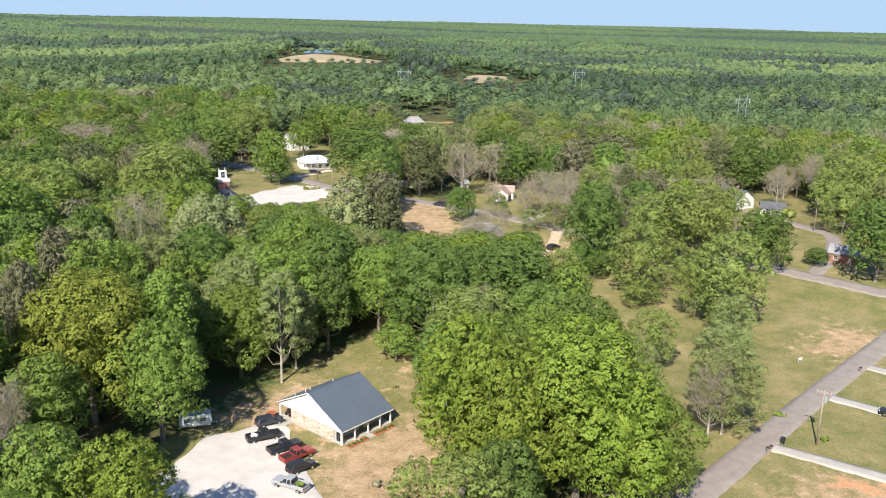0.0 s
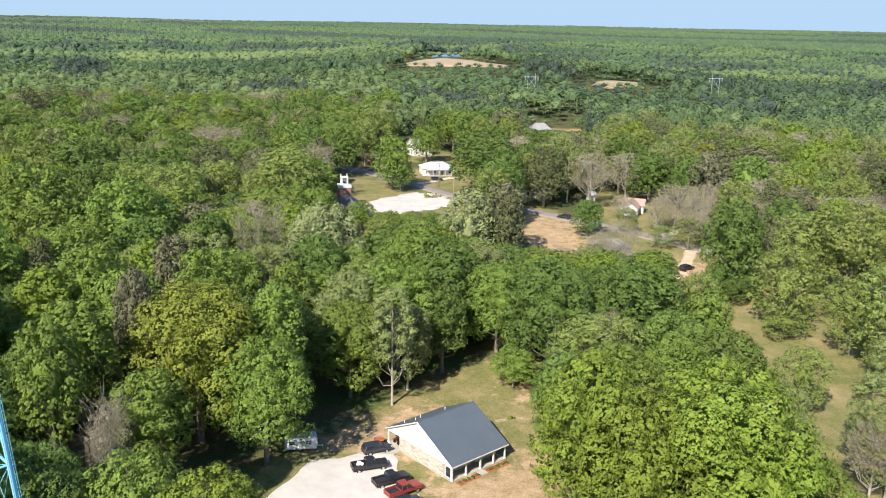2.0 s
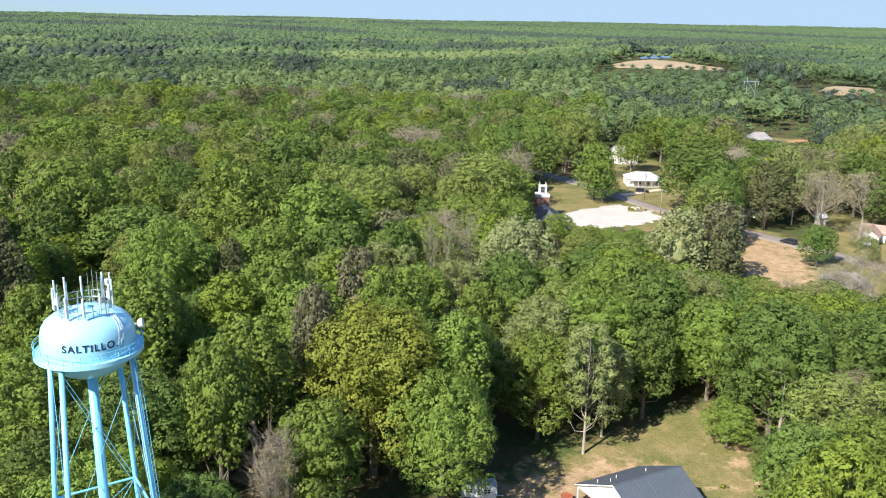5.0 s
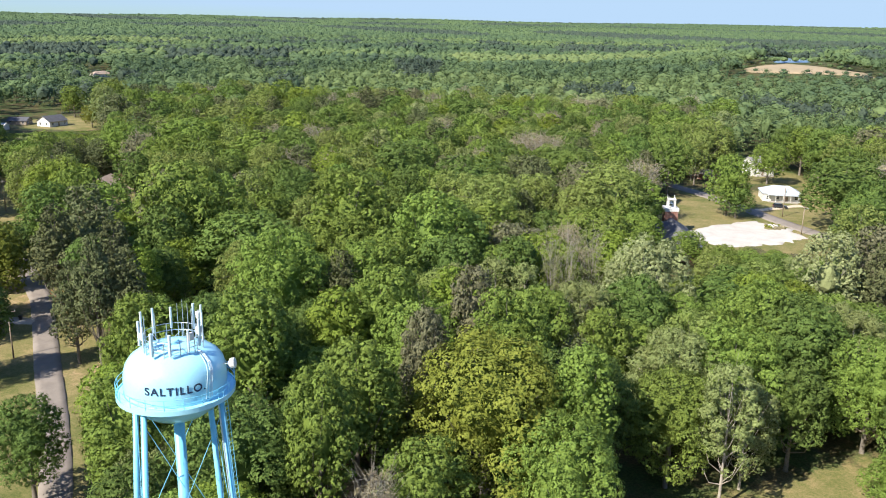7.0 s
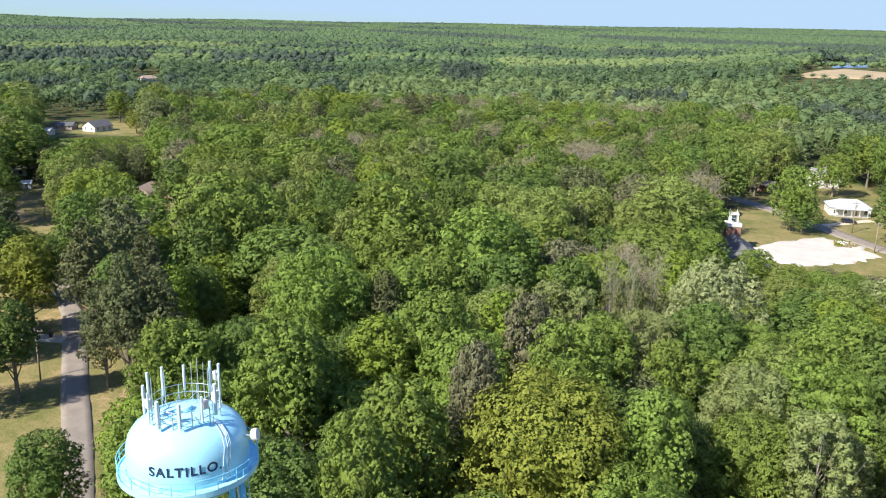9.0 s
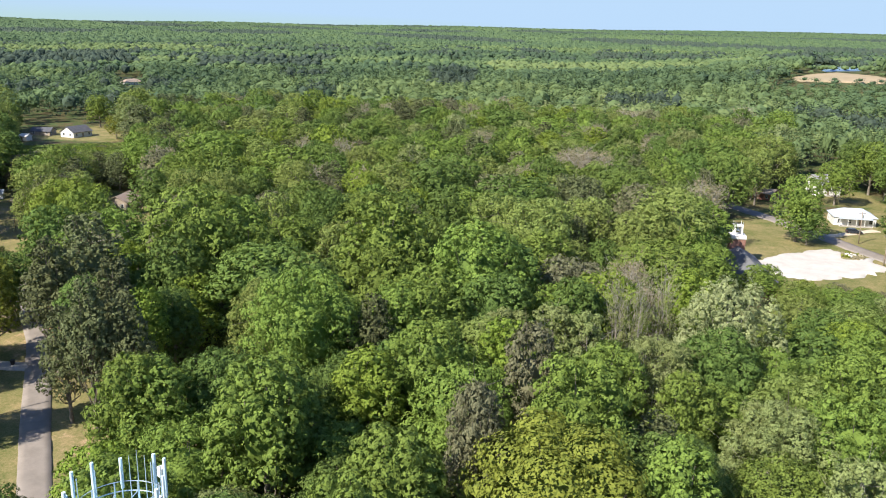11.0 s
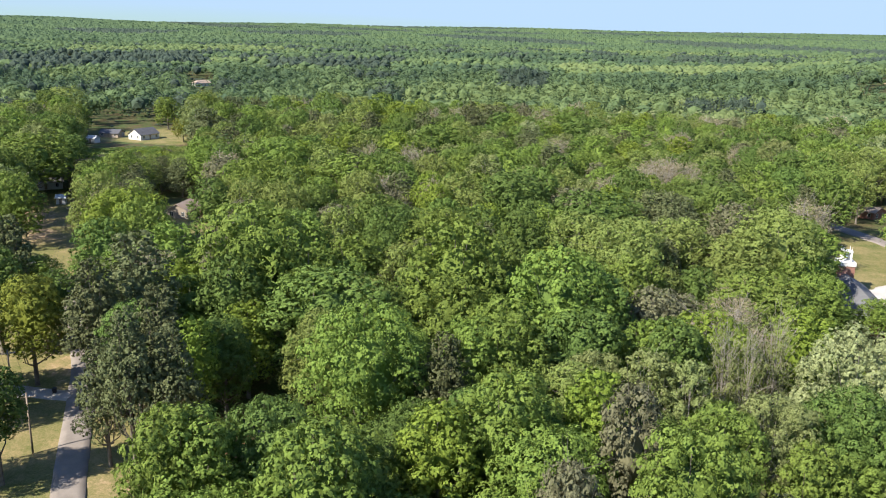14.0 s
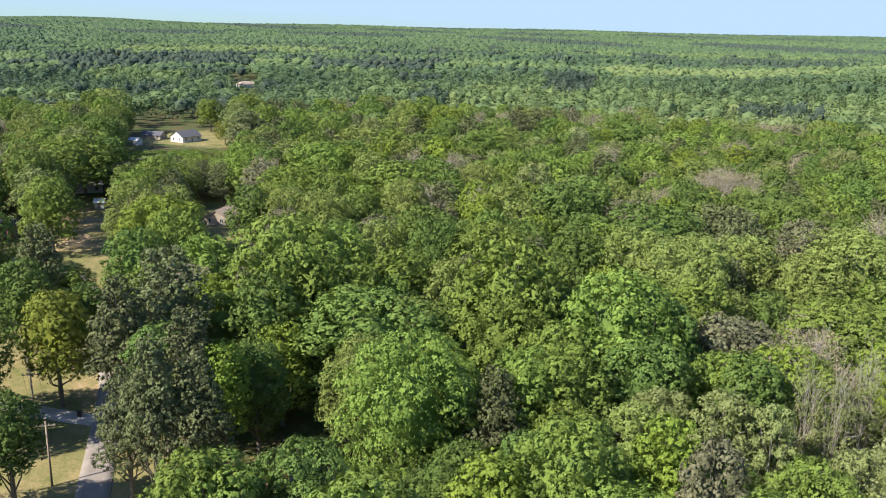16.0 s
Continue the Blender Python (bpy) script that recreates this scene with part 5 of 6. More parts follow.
def metal_roofed_house():
    L, W1, W, EAVE, RIDGE = 11.9, 8.3, 16.55, 2.68, 6.9
    at = pose(-15.63, 123.69, float(terrain(-17, 130)), 0, 0, 49.45)
    h = thing("house", at, "white house with grey metal roof, stone wall, porch and carport", "house")
    part("floor_slab", box(bmesh.new(), 0.2, 0.25, -0.4, L - 0.2, W - 0.25, 0.18, 0.02), CONCRETE, h)
    wall = bmesh.new()
    for x0, y0, x1, y1 in ((0.45, 2.3, 0.75, 13.2), (L - 0.75, 2.3, L - 0.45, 13.2), (0.75, 2.3, L - 0.75, 2.55), (0.75, 12.95, L - 0.75, 13.2)):
        box(wall, x0, y0, 0.1, x1, y1, EAVE + 0.0)
    walls = part("wall", wall, SIDING, h)
    for x in (0.3, L - 0.5):                # gables of lapped boards
        g = bmesh.new()
        prism(g, [(0.15, EAVE - 0.28), (0.15, EAVE - 0.02), (W1, RIDGE - 0.16), (W - 0.15, EAVE - 0.04), (W - 0.15, EAVE - 0.28)], 0.2, Matrix.Translation((x, 0, 0)) @ Matrix.Rotation(radians(90), 4, "Z") @ Matrix.Scale(-1, 4, (0, 1, 0)))
        gable = part("gable", g, SIDING, h)
        for k in range(18):
            z = EAVE - 0.2 + k * 0.22
            y0 = 0.25 + max(0, (z + 0.2 - EAVE)) * W1 / (RIDGE - EAVE)
            y1 = W - 0.25 - max(0, (z + 0.2 - EAVE)) * (W - W1) / (RIDGE - EAVE)
            if y1 - y0 > 0.6:
                part("board", box(bmesh.new(), x - 0.025 if x < 1 else x + 0.19, y0, z, x + 0.01 if x < 1 else x + 0.225, y1, z + 0.2), SIDING, gable)
    # roof: two slopes of ribbed sheet, ridge cap, fascia
    for side, (y0, z0, y1, z1) in enumerate(((0, EAVE, W1, RIDGE), (W, EAVE - 0.02, W1, RIDGE))):
        bm = bmesh.new()
        n = Vector((0, -(z1 - z0), y1 - y0)).normalized() * (1 if y1 > y0 else -1)
        run = Vector((0, y1 - y0, z1 - z0))
        a = Vector((0, y0, z0))
        e = [a, a + Vector((L, 0, 0)), a + Vector((L, 0, 0)) + run, a + run]
        lo = [bm.verts.new(p) for p in e]
        hi = [bm.verts.new(p + n * 0.1) for p in e]
        bm.faces.new(lo), bm.faces.new(hi[::-1])
        for i in range(4):
            bm.faces.new((lo[i - 1], lo[i], hi[i], hi[i - 1]))
        bmesh.ops.recalc_face_normals(bm, faces=bm.faces)
        slope = part("roof", bm, METAL_ROOF, h)
        for k in range(1, 20):
            x = L * k / 20
            p = a + Vector((x, 0, 0)) + n * 0.1
            part("seam", rod(bmesh.new(), p, p + run, 0.006, sides=4), METAL_ROOF, slope)
    part("ridge_cap", rod(bmesh.new(), (0, W1, RIDGE + 0.07), (L, W1, RIDGE + 0.07), 0.13, sides=8), METAL_ROOF, h)
    for y, z in ((-0.02, EAVE - 0.1), (W + 0.02, EAVE - 0.12)):
        part("fascia", box(bmesh.new(), 0, y - 0.05, z - 0.09, L, y + 0.05, z + 0.09), WHITE, h)
    for x0 in (-0.03, L + 0.0):
        for y0, z0 in ((0, EAVE), (W, EAVE - 0.02)):
            d = Vector((0, W1 - y0, RIDGE - z0))
            bm = bmesh.new()
            rod(bm, (x0, y0, z0 - 0.03), Vector((x0, y0, z0 - 0.03)) + d, 0.11, sides=4)
            part("verge_board", bm, WHITE, h)
    for x, y in ((2.0, 11.2), (4.0, 12.4), (1.2, 13.0), (8.5, 11.5)):
        z = RIDGE - (y - W1) * (RIDGE - EAVE) / (W - W1)
        part("vent_pipe", rod(bmesh.new(), (x, y, z - 0.1), (x, y, z + 0.55), 0.07), WHITE, h)
    # porch and carport posts
    for x, y in ((0.35, 0.35), (3.2, 0.35), (6.2, 0.35), (9.0, 0.35), (L - 0.4, 0.35), (0.4, W - 0.4), (6.0, W - 0.4), (L - 0.4, W - 0.4)):
        p = part("porch_post", box(bmesh.new(), x - 0.11, y - 0.11, 0.1, x + 0.11, y + 0.11, EAVE - 0.1, 0.015), WHITE, h)
        part("plinth", box(bmesh.new(), x - 0.16, y - 0.16, 0.15, x + 0.16, y + 0.16, 0.4, 0.015), WHITE, p)
    part("porch_beam", box(bmesh.new(), 0.2, 0.25, EAVE - 0.3, L - 0.2, 0.45, EAVE - 0.06), WHITE, h)
    # front openings
    for x in (2.1, 4.0, 9.3):
        window(walls, Matrix.Translation((x, 2.27, 1.45)), 1.4, 1.5)
    door = part("front_door", box(bmesh.new(), 6.0, 2.22, 0.18, 6.95, 2.29, 2.2, 0.01), WOOD, h, "brown panelled front door")
    part("door_handle", rod(bmesh.new(), (6.85, 2.1, 1.1), (6.85, 2.24, 1.1), 0.035), CHROME, door)
    window(walls, Matrix.Translation((0.40, 1.2, 1.35)) @ Matrix.Rotation(radians(90), 4, "Z"), 1.1, 1.7, name="screen")
    for y in (4.5, 9.5):
        window(walls, Matrix.Translation((L - 0.42, y, 1.45)) @ Matrix.Rotation(radians(90), 4, "Z"), 1.2, 1.2)
    # stone facing on the near gable wall
    rnd = random.Random(8)
    facing = part("stone_facing", box(bmesh.new(), 0.36, 2.3, 0.0, 0.449, 13.2, EAVE - 0.29), MORTAR, h, "pale mixed fieldstone facing")
    shared = []
    for k in range(9):
        me = mesh_of("stone", box(bmesh.new(), -0.05, -0.5, -0.5, 0.03, 0.5, 0.5, 0.02), STONE_TONES[k % 3])
        shared.append(me)
    z = 0.05
    while z < EAVE - 0.5:
        dz = rnd.choice((0.16, 0.2, 0.26))
        y = 2.32
        while y < 13.1:
            dy = min(rnd.uniform(0.25, 0.62), 13.18 - y)
            st = new("stone", rnd.choice(shared))
            st.parent = facing
            st.matrix_basis = Matrix.Translation((0.345 + rnd.uniform(-0.015, 0.015), y + dy / 2, z + dz / 2)) @ Matrix.Diagonal((1, dy - 0.025, dz - 0.022, 1))
            y += dy
        z += dz
    return at


HOUSE_AT = metal_roofed_house()


def bush(at, r, h, label, code="d", name="shrub"):
    """A small leafy shrub."""
    rng = np.random.default_rng(int(abs(at[0] * 13 + at[1] * 7)) % 9973)
    lob = (rng.normal(size=(7, 3)) * np.array([r * 0.4, r * 0.4, h * 0.16]) + np.array([0, 0, h * 0.5]), rng.uniform(0.38, 0.55, 7) * min(r, h), h * 0.5)
    v, f = foliage(rng, lob, int(120 + 60 * r), 0.08 + 0.05 * r, 0.85)
    ob = new(name, arrays_mesh(name, v, f, LEAF[code]))
    ob.matrix_basis = pose(at[0], at[1], float(terrain(at[0], at[1])))
    return tagged(ob, label, "shrub")


def house_yard():
    for x0, x1 in ((0.6, 4.9), (6.7, 11.2)):
        bed = part("flower_bed", box(bmesh.new(), x0, -1.35, -0.1, x1, -0.1, 0.12, 0.05), MULCH, None, "red mulch flower bed along the house porch", HOUSE_AT.copy())
        tagged(bed, category="flower bed")
        k = x0 + 0.5
        while k < x1 - 0.2:
            p = HOUSE_AT @ Vector((k, -0.75, 0))
            bush((p.x, p.y), 0.32, 0.45, "small round shrub in the mulch bed by the porch")
            k += 0.85
    step = part("doorstep", box(bmesh.new(), 5.2, -1.2, -0.1, 6.5, 0.2, 0.14, 0.02), CONCRETE, None, "pale concrete doorstep before the porch", HOUSE_AT.copy())
    tagged(step, category="step")
    pad = part("pavement", box(bmesh.new(), -5.6, 12.6, -0.15, 0.19, 16.2, 0.13, 0.03), CONCRETE, None, "pale concrete pad before the carport", HOUSE_AT.copy())
    tagged(pad, category="driveway", kind="structure")
    # a red ride-on mower under the carport
    m = thing("riding_mower", HOUSE_AT @ Matrix.Translation((1.7, 14.9, 0.18)), "red ride-on mower parked under the carport", "mower")
    part("body", box(bmesh.new(), -0.2, -0.4, 0.35, 1.0, 0.4, 0.85, 0.1), RED_PAINT, m)
    part("seat", box(bmesh.new(), -0.75, -0.3, 0.6, -0.35, 0.3, 1.05, 0.08), BLACK, m)
    part("deck", box(bmesh.new(), -0.5, -0.6, 0.15, 0.6, 0.6, 0.35, 0.06), RED_PAINT, m)
    for x, r in ((-0.6, 0.32), (0.75, 0.24)):
        for y in (-0.5, 0.5):
            part("wheel", rod(bmesh.new(), (x, y - 0.1, r), (x, y + 0.1, r), r, sides=16), RUBBER, m)
    tub = thing("planter", HOUSE_AT @ Matrix.Translation((-0.6, 17.4, 0)), "low terracotta planter tub beside the carport post", "planter")
    part("tub", lathe(bmesh.new(), [(0, 0), (0.7, 0), (0.9, 0.55), (0.8, 0.55), (0.75, 0.45), (0, 0.45)], 20), MULCH, tub)


RED_PAINT = surface("red_paint", (0.20, 0.03, 0.026), (0.29, 0.05, 0.042), 1.5, 6, 0.3, bump=0, spec=0.5)
house_yard()


# ---- vehicles ----
def vehicle(kind, x, y, az, paint, label):
    """A pickup, a car or a van; its nose along local x."""
    t = thing("pickup_truck" if kind == "pickup" else "car", pose(x, y, float(terrain(x, y)) + 0.16, 0, 0, az), label, "pickup" if kind == "pickup" else "car", "parked vehicles")
    long, w = (2.85, 0.95) if kind == "pickup" else (2.35, 0.92)
    b = bmesh.new()
    if kind == "pickup":
        prof = [(-long, 0.42), (-long, 0.72), (-0.75, 0.74), (-0.75, 1.02), (1.05, 1.05), (long - 0.15, 0.98), (long, 0.85), (long, 0.42)]
    else:
        prof = [(-long, 0.40), (-long, 0.95), (-long + 0.1, 1.02), (0.95, 1.0), (long - 0.25, 0.88), (long, 0.72), (long, 0.38)]
    prism(b, prof, 2 * w, Matrix.Translation((0, -w, 0)))
    bmesh.ops.bevel(b, geom=b.edges[:], offset=0.05, segments=2, affect="EDGES")
    body = part("body", b, paint, t)
    r0, r1, f1, f0 = (-0.75, -0.6, 0.55, 1.15) if kind == "pickup" else (-long + 0.08, -long + 0.45, 0.35, 1.05)
    top = 1.72 if kind == "pickup" else 1.58

    def cabin(inset, lo, hi):
        bm = bmesh.new()
        v = [bm.verts.new(p) for p in ((r0 - inset, -w + 0.04 - inset, lo), (f0 + inset, -w + 0.04 - inset, lo), (f0 + inset, w - 0.04 + inset, lo), (r0 - inset, w - 0.04 + inset, lo))]
        k = (hi - lo) / (top - 1.0)
        ins = 0.16 * k - inset
        u = [bm.verts.new(p) for p in ((r0 + (r1 - r0) * k - inset, -w + ins, hi), (f0 + (f1 - f0) * k + inset, -w + ins, hi), (f0 + (f1 - f0) * k + inset, w - ins, hi), (r0 + (r1 - r0) * k - inset, w - ins, hi))]
        bm.faces.new(v[::-1]), bm.faces.new(u)
        for i in range(4):
            bm.faces.new((v[i - 1], v[i], u[i], u[i - 1]))
        return bm
    cab = part("cabin_glass", cabin(0.0, 1.0, top - 0.07), GLASS, t, "dark tinted windows")
    roof = bmesh.new()
    box(roof, r1 - 0.03, -w + 0.13, top - 0.08, f1 + 0.05, w - 0.13, top + 0.02, 0.04)
    part("roof", roof, paint, t)
    for px, qx in ((r0, r1), (f0, f1), ((r0 + f0) / 2, (r1 + f1) / 2)):
        for s in (-1, 1):
            part("pillar", rod(bmesh.new(), (px, s * (w - 0.05), 1.0), (qx, s * (w - 0.15), top - 0.04), 0.055, sides=6), paint, cab)
    if kind == "pickup":
        for s in (-1, 1):
            part("bed_side", box(bmesh.new(), -long + 0.02, s * (w - 0.07) - 0.06, 0.7, -0.76, s * (w - 0.07) + 0.06, 1.12, 0.03), paint, t)
        part("tailgate", box(bmesh.new(), -long, -w + 0.14, 0.7, -long + 0.1, w - 0.14, 1.12, 0.03), paint, t)
        part("bed_liner", box(bmesh.new(), -long + 0.11, -w + 0.14, 0.725, -0.78, w - 0.14, 0.78), BLACK, t)
    for s in (-1, 1):
        for wx in (-long + 0.95, long - 0.95):
            tyre = part("wheel", rod(bmesh.new(), (wx, s * (w - 0.22), 0.22), (wx, s * (w + 0.03), 0.22), 0.38, sides=20), RUBBER, t)
            part("rim", rod(bmesh.new(), (wx, s * (w - 0.05), 0.22), (wx, s * (w + 0.045), 0.22), 0.22, sides=16), CHROME, tyre)
        part("headlight", box(bmesh.new(), long - 0.1, s * (w - 0.25) - 0.17, 0.66, long + 0.02, s * (w - 0.25) + 0.17, 0.82, 0.02), LAMP_CLEAR, t)
        part("tail_light", box(bmesh.new(), -long - 0.02, s * (w - 0.1) - 0.08, 0.7, -long + 0.08, s * (w - 0.1) + 0.08, 1.0, 0.02), LAMP_RED, t)
        part("mirror", box(bmesh.new(), f0 - 0.25, s * (w + 0.1) - 0.1, 1.02, f0 - 0.1, s * (w + 0.1) + 0.1, 1.2, 0.02), BLACK, t)
    for bx in (-long - 0.06, long - 0.04):
        part("bumper", box(bmesh.new(), bx, -w + 0.05, 0.36, bx + 0.12, w - 0.05, 0.56, 0.03), CHROME if kind == "pickup" else paint, t)
    return t


def paint(name, c, rough=0.28):
    return surface(name, tuple(0.8 * v for v in c), c, 0.8, 5, rough, bump=0, spec=0.6)


BLACK_PAINT, GREY_PAINT, NAVY_PAINT = paint("black_car_paint", (0.022, 0.022, 0.026)), paint("grey_car_paint", (0.34, 0.35, 0.36)), paint("navy_car_paint", (0.03, 0.035, 0.05))
WHITE_PAINT = paint("white_car_paint", (0.75, 0.76, 0.78))
vehicle("car", -28.9, 131.2, 33, NAVY_PAINT, "dark navy estate car parked on white gravel")
vehicle("pickup", -28.7, 125.6, 28, BLACK_PAINT, "black pickup with a white load in its bed")
vehicle("pickup", -24.6, 122.1, 38, BLACK_PAINT, "black pickup beside a red pickup on gravel")
vehicle("pickup", -22.2, 119.6, 44, RED_PAINT, "faded red pickup parked on white gravel")
vehicle("car", -20.9, 116.0, 43, BLACK_PAINT, "black hatchback at the edge of the gravel")
vehicle("pickup", -21.6, 110.8, 154, GREY_PAINT, "silver-grey pickup with cut branches in its bed")
vehicle("car", 32.5, 241, 46, BLACK_PAINT, "black car on a bare earth drive")
vehicle("car", -1.5, 286.3, 150, NAVY_PAINT, "dark car on the main street")
vehicle("car", 81.5, 139.2, 150, BLACK_PAINT, "dark car on a concrete drive")
vehicle("car", -53.5, 345, 20, NAVY_PAINT, "dark car in front of a pale-roofed house")
vehicle("car", -252, 196, 150, WHITE_PAINT, "white car at the end of a lane")
for load_at, load_mat, load_label, load_cat in ((Vector((-30.1, 124.9)), WHITE, "white sack lying in a pickup bed", "sack"), (Vector((-20.2, 110.1)), LEAF["b"], "cut green branches lying in a pickup bed", "branches")):
    bm = bmesh.new()
    for i in range(5):
        bmesh.ops.create_icosphere(bm, subdivisions=2, radius=0.32, matrix=Matrix.Translation((math.cos(i * 2.1) * 0.3, math.sin(i * 2.1) * 0.3, 0.05 * i)) @ Matrix.Diagonal((1.2, 0.9, 0.55, 1)))
    ob = part("sack" if load_mat is WHITE else "branch_pile", bm, load_mat, None, load_label, pose(load_at.x, load_at.y, float(terrain(*load_at)) + 1.08), smooth=True)
    tagged(ob, category=load_cat)


def camper(x, y, az):
    t = thing("camper_trailer", pose(x, y, float(terrain(x, y)), 0, 0, az), "old white and grey camper trailer under the trees", "trailer")
    b = bmesh.new()
    prism(b, [(-2.5, 0.5), (-2.6, 0.9), (-2.55, 2.1), (-2.2, 2.5), (2.0, 2.55), (2.5, 2.2), (2.65, 1.3), (2.4, 0.5)], 2.3, Matrix.Translation((0, -1.15, 0)))
    bmesh.ops.bevel(b, geom=b.edges[:], offset=0.06, segments=2, affect="EDGES")
    body = part("body", b, surface("camper_skin", (0.40, 0.46, 0.50), (0.66, 0.70, 0.72), 1.2, 8, 0.4, 0.2), t)
    for px in (-1.4, 1.2):
        for s in (-1, 1):
            window(body, Matrix.Translation((px, s * 1.16, 1.7)) @ Matrix.Rotation(0 if s < 0 else math.pi, 4, "Z"), 0.9, 0.6, 0.03, GALV)
    part("door", box(bmesh.new(), -0.4, -1.19, 0.6, 0.3, -1.14, 2.2, 0.01), WHITE, t)
    for s in (-1, 1):
        part("wheel", rod(bmesh.new(), (0, s * 1.0, 0.34), (0, s * 1.18, 0.34), 0.34, sides=18), RUBBER, t)
    part("tow_bar", rod(bmesh.new(), (2.4, 0, 0.5), (3.6, 0, 0.42), 0.06), GALV, t)
    part("jack", rod(bmesh.new(), (3.4, 0, 0.0), (3.4, 0, 0.6), 0.04), GALV, t)
    part("roof_vent", box(bmesh.new(), -0.4, -0.3, 2.5, 0.2, 0.3, 2.66, 0.03), WHITE, t)


camper(-41.0, 129.6, 18)


# ---- other houses ----
def home(x, y, az, long, wide, eave, rise, walls, roof, label, storeys=1, porch=False, chimney=False, name="house", hip=False):
    """A plain gabled house: its ridge along local x."""
    t = thing(name, pose(x, y, float(terrain(x, y)), 0, 0, az), label, "shed" if name == "shed" else "house")
    lx, wy = long / 2, wide / 2
    bm = bmesh.new()
    prism(bm, [(-wy, -0.6), (wy, -0.6), (wy, eave), (0, eave + (rise if not hip else 0.02)), (-wy, eave)], long, Matrix.Translation((-lx, 0, 0)) @ Matrix.Rotation(radians(90), 4, "Z") @ Matrix.Scale(-1, 4, (0, 1, 0)))
    wall = part("wall", bm, walls, t)
    over, slope = 0.4, rise / wy
    for s in (-1, 1):
        bm = bmesh.new()
        pull = wide * 0.42 if hip else 0
        lo = [(-lx - over, s * (wy + over), eave - over * slope), (lx + over, s * (wy + over), eave - over * slope), (lx + over - pull, 0, eave + rise), (-lx - over + pull, 0, eave + rise)]
        a = [bm.verts.new(p) for p in lo]
        b = [bm.verts.new((p[0], p[1], p[2] + 0.16)) for p in lo]
        bm.faces.new(a), bm.faces.new(b[::-1])
        for i in range(4):
            bm.faces.new((a[i - 1], a[i], b[i], b[i - 1]))
        bmesh.ops.recalc_face_normals(bm, faces=bm.faces)
        part("roof", bm, roof, t)
        if hip:
            bm = bmesh.new()
            lo = [(s * (lx + over), -wy - over, eave - over * slope), (s * (lx + over), wy + over, eave - over * slope), (s * (lx + over - pull), 0, eave + rise)]
            a = [bm.verts.new(p) for p in lo]
            b = [bm.verts.new((p[0], p[1], p[2] + 0.16)) for p in lo]
            bm.faces.new(a), bm.faces.new(b[::-1])
            for i in range(3):
                bm.faces.new((a[i - 1], a[i], b[i], b[i - 1]))
            bmesh.ops.recalc_face_normals(bm, faces=bm.faces)
            part("roof", bm, roof, t)
    n = max(1, int(long / 3.2))
    for s in (-1, 1):
        turn = Matrix.Rotation(0 if s < 0 else math.pi, 4, "Z")
        for f in range(storeys):
            for k in range(n):
                px = -lx + long * (k + 0.5) / n
                if name == "shed" and k:
                    continue
                z = 1.5 + 2.7 * f
                if f == 0 and k == n // 2 and s < 0:
                    door = part("door", box(bmesh.new(), px - 0.45, -wy - 0.05, 0.1, px + 0.45, -wy + 0.03, 2.1), WOOD, t)
                    part("door_handle", rod(bmesh.new(), (px + 0.36, -wy - 0.12, 1.05), (px + 0.36, -wy - 0.04, 1.05), 0.03), CHROME, door)
                elif z + 0.8 < eave + 0.3:
                    window(wall, Matrix.Translation((px, s * (wy + 0.02), z)) @ turn, 0.95, 1.2)
        if name != "shed":
            for k in (-1, 1):
                window(wall, Matrix.Translation((s * (lx + 0.02), k * wide * 0.25, 1.5)) @ Matrix.Rotation(radians(90 * s), 4, "Z"), 0.95, 1.2)
    if porch:
        part("porch_roof", box(bmesh.new(), -lx * 0.8, -wy - 2.2, eave - 0.35, lx * 0.8, -wy - 0.01, eave - 0.2), roof, t)
        part("porch_floor", box(bmesh.new(), -lx * 0.8, -wy - 2.1, -0.4, lx * 0.8, -wy - 0.01, 0.25), CONCRETE, t)
        for k in range(5):
            px = -lx * 0.78 + lx * 1.56 * k / 4
            part("porch_post", box(bmesh.new(), px - 0.08, -wy - 2.1, 0.2, px + 0.08, -wy - 1.94, eave - 0.34), WHITE, t)
    if chimney:
        c = part("chimney", box(bmesh.new(), lx * 0.3, -0.4, eave + rise * 0.5, lx * 0.3 + 0.7, 0.4, eave + rise + 0.9), BRICK, t)
        part("cap", box(bmesh.new(), lx * 0.3 - 0.08, -0.48, eave + rise + 0.9, lx * 0.3 + 0.78, 0.48, eave + rise + 1.02), CONCRETE, c)
    return t


home(-56.5, 362, 20, 13, 9.5, 3.0, 2.0, WHITE, PALE_ROOF, "white house with a pale blue metal hip roof", porch=True, hip=True)
home(-73.5, 414, 39, 10, 8, 5.6, 2.0, WHITE, SHINGLE, "white two-storey house among trees", storeys=2, porch=True)
home(-91, 390, -20, 11, 7, 2.6, 1.4, BRICK, TAN_ROOF, "low brick house with a tan roof")
home(20.5, 299, 80, 7, 5.5, 2.8, 2.2, WHITE, RED_ROOF, "white cottage with a faded red roof", porch=False)
home(22, 304, -10, 7, 5, 2.7, 1.8, WHITE, RED_ROOF, "cottage wing with a faded red roof")
home(12, 250, 6, 10.5, 8.5, 2.2, 2.3, TAN_WALL, SHINGLE, "house with a weathered grey shingle roof", hip=True)
home(7.5, 318, 30, 2.6, 2.2, 2.6, 1.0, WHITE, WHITE, "small white well house on a lawn", name="shed")
home(105, 304, -60, 13, 9, 3.6, 3.0, WHITE, DARK_SHINGLE, "large white house with a slate-grey gabled roof and porch", storeys=1, porch=True, chimney=True)
home(115.5, 291.5, -16, 8, 6, 2.4, 1.7, WHITE, DARK_SHINGLE, "small white house with a grey roof", porch=False)
